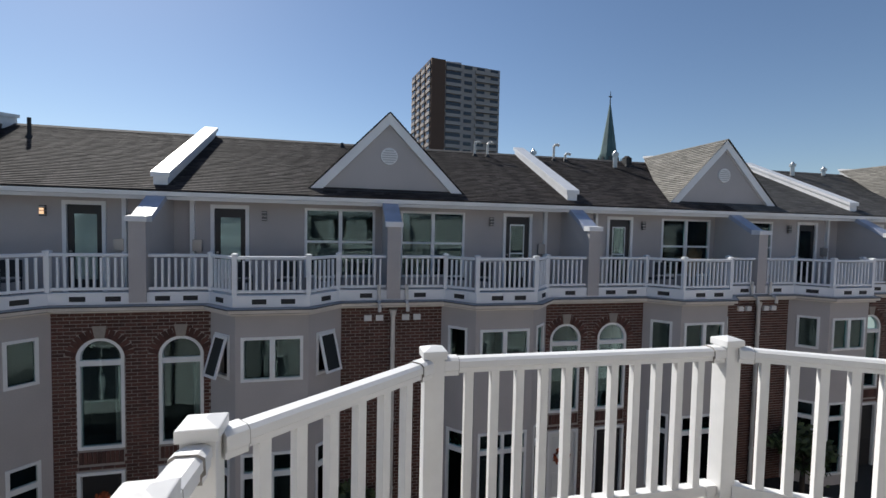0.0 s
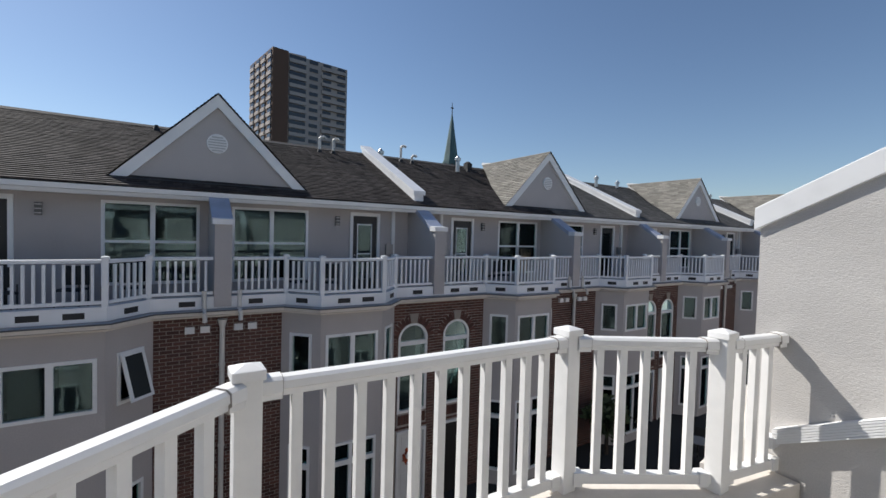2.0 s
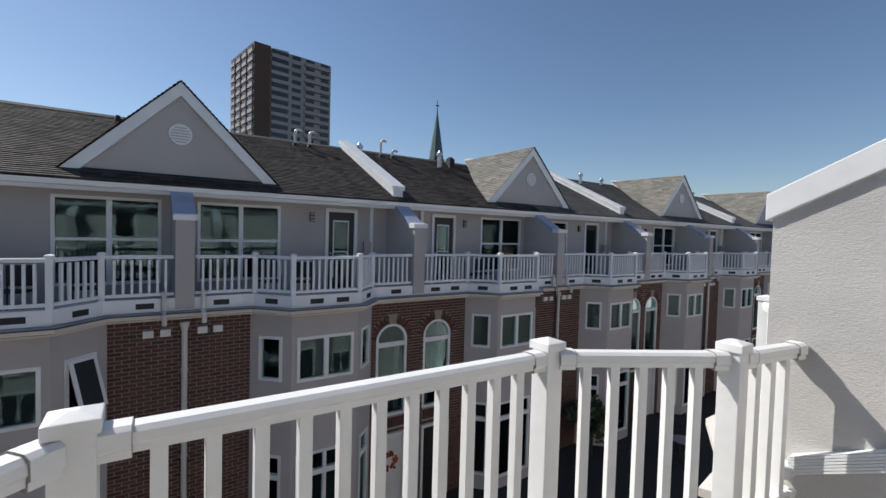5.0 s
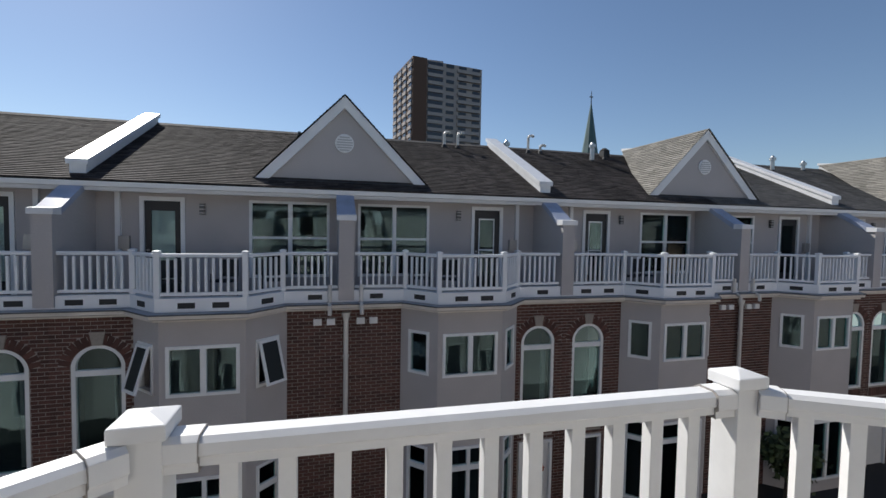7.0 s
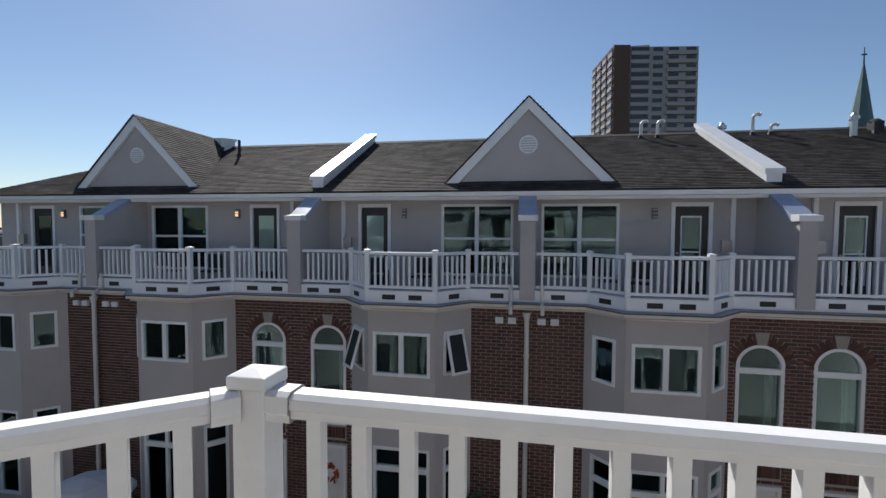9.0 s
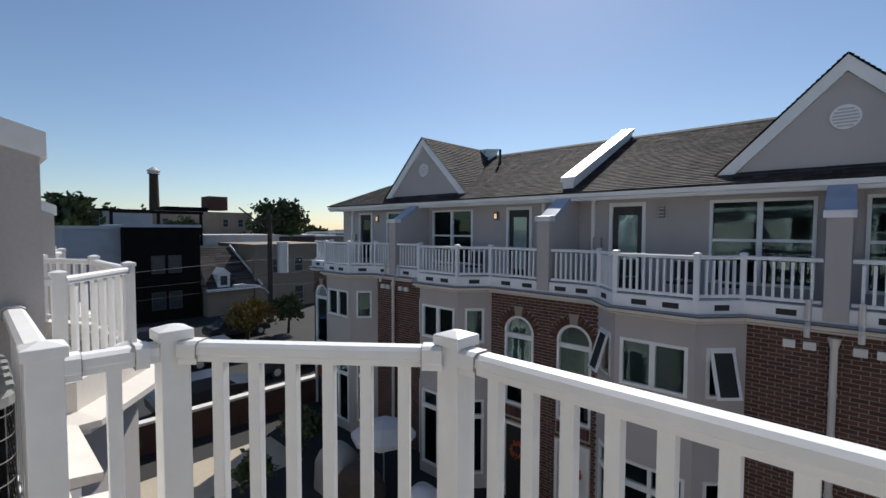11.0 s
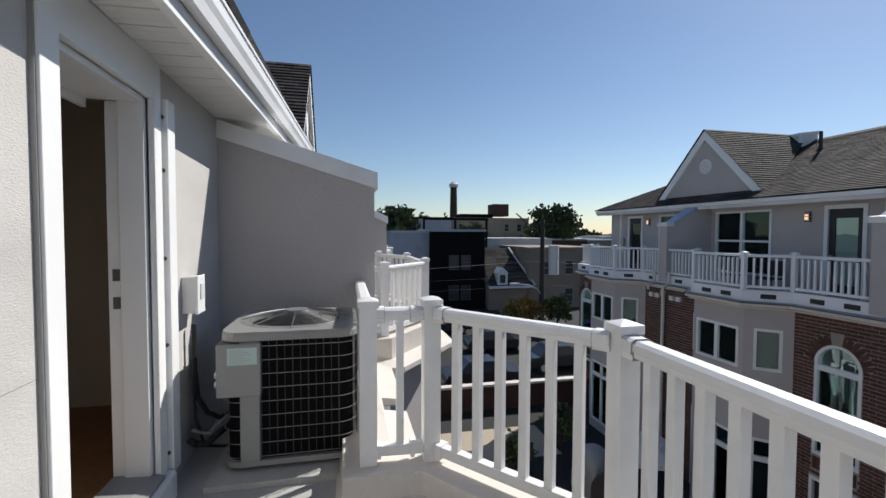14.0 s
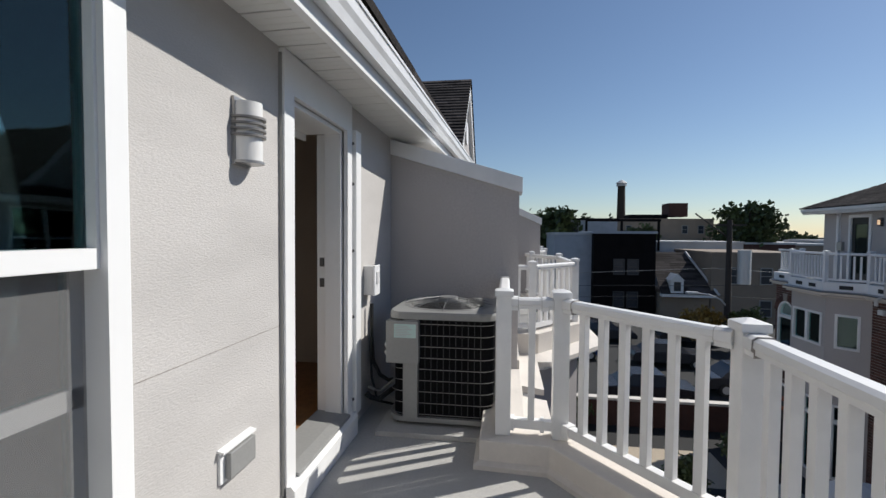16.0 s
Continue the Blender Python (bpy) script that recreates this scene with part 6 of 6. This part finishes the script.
# utility pole with transformer, wires, street lamp
t = thing("utility_pole", "dark timber utility pole with a grey transformer", "pole", (-36, 16.6, GROUND))
bm = bmesh.new()
tube(bm, (0, 0, 0), (0, 0, 9.4), 0.26, 0.18, 10)
part("pole", bm, M_POLE, t)
bm = bmesh.new()
tube(bm, (0.3, 1.0, 4.3), (0.3, 1.0, 7.0), 0.48, 0.48, 14)
part("transformer", bm, M_STEEL, t, "grey transformer can")
bm = bmesh.new()
tube(bm, (0, 0, 7.9), (0, -2.6, 9.9), 0.06, 0.06, 6)
box(bm, -0.06, 0.06, -1.2, 1.2, 8.9, 9.05)
part("crossarm", bm, M_POLE, t)
t = thing("street_lamp", "curved steel street lamp", "street lamp", (-36, 16.7, -4.45))
bm = bmesh.new()
sweep(bm, [(0, 0, 0), (0.2, -0.7, 0.75), (0.3, -1.6, 1.15), (0.4, -2.6, 1.25)], 0.06, 6)
part("arm", bm, M_STEEL, t)
bm = bmesh.new()
box(bm, 0.2, 0.6, -3.4, -2.5, 1.18, 1.36)
part("lamp_head", bm, M_STEEL, t, bevel=0.04)
for z0, z1, z2 in ((-1.6, -1.2, -1.9), (-2.2, -2.6, -1.2), (-3.4, -3.4, -3.8)):
    t = thing("overhead_cable", "thin overhead street cable", "cable", (-36, 15.5, 0))
    bm = bmesh.new()
    sweep(bm, [(0, -26, z0), (0, -13, (z0 + z1) / 2 - 0.5), (0, 0, z1), (0, 12, (z1 + z2) / 2 - 0.3), (0, 30, z2)], 0.016, 5)
    part("wire", bm, M_BLACK if z0 < -2 else M_AC, t)


# parked cars
def car(x, y, rz, paint):
    t = thing("parked_car", "parked saloon car at the kerb", "car", (x, y, GROUND), "parked cars", rz=rz)
    bm = bmesh.new()
    prism(bm, [(-2.2, 0.35), (-2.25, 0.7), (-2.1, 0.92), (-1.3, 0.98), (0.9, 0.98), (2.0, 0.85), (2.2, 0.65), (2.2, 0.35)], -0.88, 0.88)
    part("body", bm, paint, t, bevel=0.05)
    bm = bmesh.new()
    lo, hi = [(-1.6, 0.97), (1.05, 0.97)], [(-1.0, 1.45), (0.45, 1.45)]
    v = [bm.verts.new((x, y, z)) for (x, z), hw in ((lo[0], 0.82), (lo[1], 0.82), (hi[1], 0.66), (hi[0], 0.66)) for y in (-hw, hw)]
    for f in ((0, 2, 4, 6), (1, 7, 5, 3), (0, 6, 7, 1), (2, 3, 5, 4), (0, 1, 3, 2)):
        bm.faces.new([v[i] for i in f])
    part("glasshouse", bm, M_TOWER_WIN, t)
    bm = bmesh.new()
    box(bm, -1.02, 0.47, -0.67, 0.67, 1.445, 1.48)
    part("roof", bm, paint, t, bevel=0.02)
    for wx in (-1.4, 1.4):
        for wy in (-0.82, 0.82):
            bm = bmesh.new()
            tube(bm, (wx, wy - 0.1, 0.33), (wx, wy + 0.1, 0.33), 0.33, 0.33, 18)
            w = part("wheel", bm, M_BLACK, t)
            bm = bmesh.new()
            tube(bm, (wx, wy - 0.105, 0.33), (wx, wy + 0.105, 0.33), 0.2, 0.2, 14)
            part("rim", bm, M_STEEL, w)


car(-33, 6.5, 90, M_CAR[0])
car(-33, 12.5, 90, M_CAR[0])
car(-27, 9.0, 90, M_CAR[0])
car(-28, 3.0, 90, M_CAR[2])
car(-20.5, 6.0, 90, M_CAR[0])
car(-22.5, 11.4, 90, M_CAR[0])
# low brick yard wall with a pale coping
t = thing("yard_wall", "low brick yard wall with a pale coping", "wall", (-17.4, 3, GROUND), kind="structure")
bm = bmesh.new()
box(bm, -0.12, 0.12, -5.5, 7.0, 0, 1.1)
part("wall", bm, M_BRICK, t)
bm = bmesh.new()
box(bm, -0.18, 0.18, -5.5, 7.0, 1.1, 1.2)
part("coping", bm, M_CURB, t)


# yard furniture beside the far doors: covered grills and umbrellas
def umbrella(x, y, h):
    t = thing("patio_umbrella", "grey-white patio umbrella in the yard", "umbrella", (x, y, GROUND), "patio umbrellas")
    bm = bmesh.new()
    tube(bm, (0, 0, 0), (0, 0, h), 0.025)
    part("pole", bm, M_STEEL, t)
    bm = bmesh.new()
    n = 8
    rim = [bm.verts.new((1.0 * math.cos(6.28319 * i / n), 1.0 * math.sin(6.28319 * i / n), h - 0.42)) for i in range(n)]
    mid = [bm.verts.new((0.55 * math.cos(6.28319 * i / n), 0.55 * math.sin(6.28319 * i / n), h - 0.12)) for i in range(n)]
    low = [bm.verts.new((1.0 * math.cos(6.28319 * i / n), 1.0 * math.sin(6.28319 * i / n), h - 0.55)) for i in range(n)]
    top = bm.verts.new((0, 0, h))
    for i in range(n):
        j = (i + 1) % n
        bm.faces.new((rim[i], rim[j], mid[j], mid[i]))
        bm.faces.new((low[i], low[j], rim[j], rim[i]))
        bm.faces.new((mid[i], mid[j], top))
    part("canopy", bm, M_CANVAS, t)


umbrella(-9.3, 7.3, 2.3)


def covered_grill(x, y, s, material):
    t = thing("covered_grill", "barbecue grill under a fitted cover", "grill", (x, y, GROUND), "covered grills")
    bm = bmesh.new()
    rings_ = []
    for z, w, d in ((0, 0.62, 0.4), (0.7, 0.6, 0.38), (0.95, 0.48, 0.34), (1.15, 0.3, 0.2)):
        rings_.append([bm.verts.new((s * a, s * b, s * z)) for a, b in round_rect(-w, w, -d, d, 0.18, 3)])
    for a, b in zip(rings_, rings_[1:]):
        for i in range(len(a)):
            bm.faces.new((a[i], a[(i + 1) % len(a)], b[(i + 1) % len(a)], b[i]))
    bm.faces.new(rings_[-1])
    part("cover", bm, material, t, smooth=True)


covered_grill(-10.4, 6.4, 1.25, M_AC)
covered_grill(-9.0, 6.2, 1.2, M_BARK)
covered_grill(-7.2, 7.0, 1.0, M_STEEL)


def bistro_table(x, y):
    t = thing("bistro_table", "round metal bistro table in the yard", "table", (x, y, GROUND), "yard tables")
    bm = bmesh.new()
    tube(bm, (0, 0, 0.70), (0, 0, 0.73), 0.4, 0.4, 20)
    part("tabletop", bm, M_AC, t)
    bm = bmesh.new()
    tube(bm, (0, 0, 0), (0, 0, 0.7), 0.03)
    tube(bm, (0, 0, 0), (0, 0, 0.03), 0.25, 0.2, 14)
    part("pedestal", bm, M_VENT_DARK, t)
    for a in (0.4, 3.3):
        c = thing("metal_chair", "dark metal yard chair", "chair", (x + 0.75 * math.cos(a), y + 0.75 * math.sin(a), GROUND), "yard chairs", rz=math.degrees(a) + 90)
        bm = bmesh.new()
        box(bm, -0.2, 0.2, -0.2, 0.2, 0.43, 0.46)
        part("seat", bm, M_VENT_DARK, c, bevel=0.01)
        bm = bmesh.new()
        box(bm, -0.2, 0.2, -0.22, -0.19, 0.55, 0.88)
        part("backrest", bm, M_VENT_DARK, c)
        for lx in (-0.18, 0.18):
            for ly in (-0.2, 0.18):
                bm = bmesh.new()
                tube(bm, (lx, ly, 0), (lx, ly, 0.88 if ly < 0 else 0.44), 0.012, None, 6)
                part("leg", bm, M_VENT_DARK, c)


bistro_table(17.0, 6.8)



def balcony_chair(x, y, rz):
    c = thing("balcony_chair", "dark metal chair on a far balcony", "chair", far_place(x, y, -0.30), "balcony chairs", rz=rz)
    bm = bmesh.new()
    box(bm, -0.24, 0.24, -0.22, 0.22, 0.40, 0.44)
    part("seat", bm, M_VENT_DARK, c, bevel=0.01)
    bm = bmesh.new()
    box(bm, -0.24, 0.24, 0.20, 0.23, 0.50, 0.92)
    part("backrest", bm, M_VENT_DARK, c, bevel=0.01)
    for lx in (-0.22, 0.22):
        for ly in (-0.2, 0.21):
            bm = bmesh.new()
            tube(bm, (lx, ly, 0), (lx, ly, 0.9 if ly > 0 else 0.6), 0.014, None, 6)
            part("leg", bm, M_VENT_DARK, c)


for x, y, r in ((-0.9, 9.6, 10), (-1.9, 9.5, -15), (2.6, 9.6, 5), (3.3, 9.3, -20), (-2.9, 9.3, 25), (9.3, 9.6, 0), (8.7, 9.4, 30), (-7.9, 9.6, 0), (-9.0, 9.5, 15)):
    balcony_chair(x, y, r)
t = thing("potted_grass", "dry ornamental grass in a dark pot", "plant", far_place(10.4, 9.7, -0.30))
bm = bmesh.new()
tube(bm, (0, 0, 0), (0, 0, 0.45), 0.16, 0.22, 14)
part("pot", bm, M_VENT_DARK, t)
verts, faces = [], []
rng = random.Random(5)
for i in range(160):
    a, sp = rng.uniform(0, 6.28), rng.uniform(0.05, 0.38)
    h = rng.uniform(0.7, 1.25)
    q = Vector((sp * math.cos(a), sp * math.sin(a), 0.45 + h))
    w = Vector((-math.sin(a), math.cos(a), 0)) * 0.008
    k = len(verts)
    verts += [tuple(w + Vector((0.1 * math.cos(a), 0.1 * math.sin(a), 0.42))), tuple(-w + Vector((0.1 * math.cos(a), 0.1 * math.sin(a), 0.42))), tuple(q)]
    faces.append((k, k + 1, k + 2))
me = bpy.data.meshes.new("grass")
me.from_pydata(verts, [], faces)
me.materials.append(mat("dry_grass", (0.30, 0.21, 0.11), 0.8, island=0.4))
share("grass", me, Matrix.Identity(4), t, "dry tan grass blades")

# brickwork last: the nearest bricks one by one, the rest joined
count = 0
bm = bmesh.new()
box(bm, 0, BW, 0, 0.02, 0, BH)
BRICK_ONE = mesh_of("brick", bm, M_BRICK_ONE)
for spans, H, k, s, u0 in BRICK_JOBS:
    rest = []
    for a, b, c, d, j in spans:
        whole = abs(b - a - BW) < 0.002
        if whole and k == 0 and u0 == 0.0 and c > -3.3 and count < 300:
            o = new("brick", BRICK_ONE)
            o.parent = H
            o.matrix_basis = pose(a, Y_R + 0.03 + j, c)
            count += 1
        else:
            rest.append((a, b, c, d, j))
    brick_part(rest, Y_R + 0.03, H)
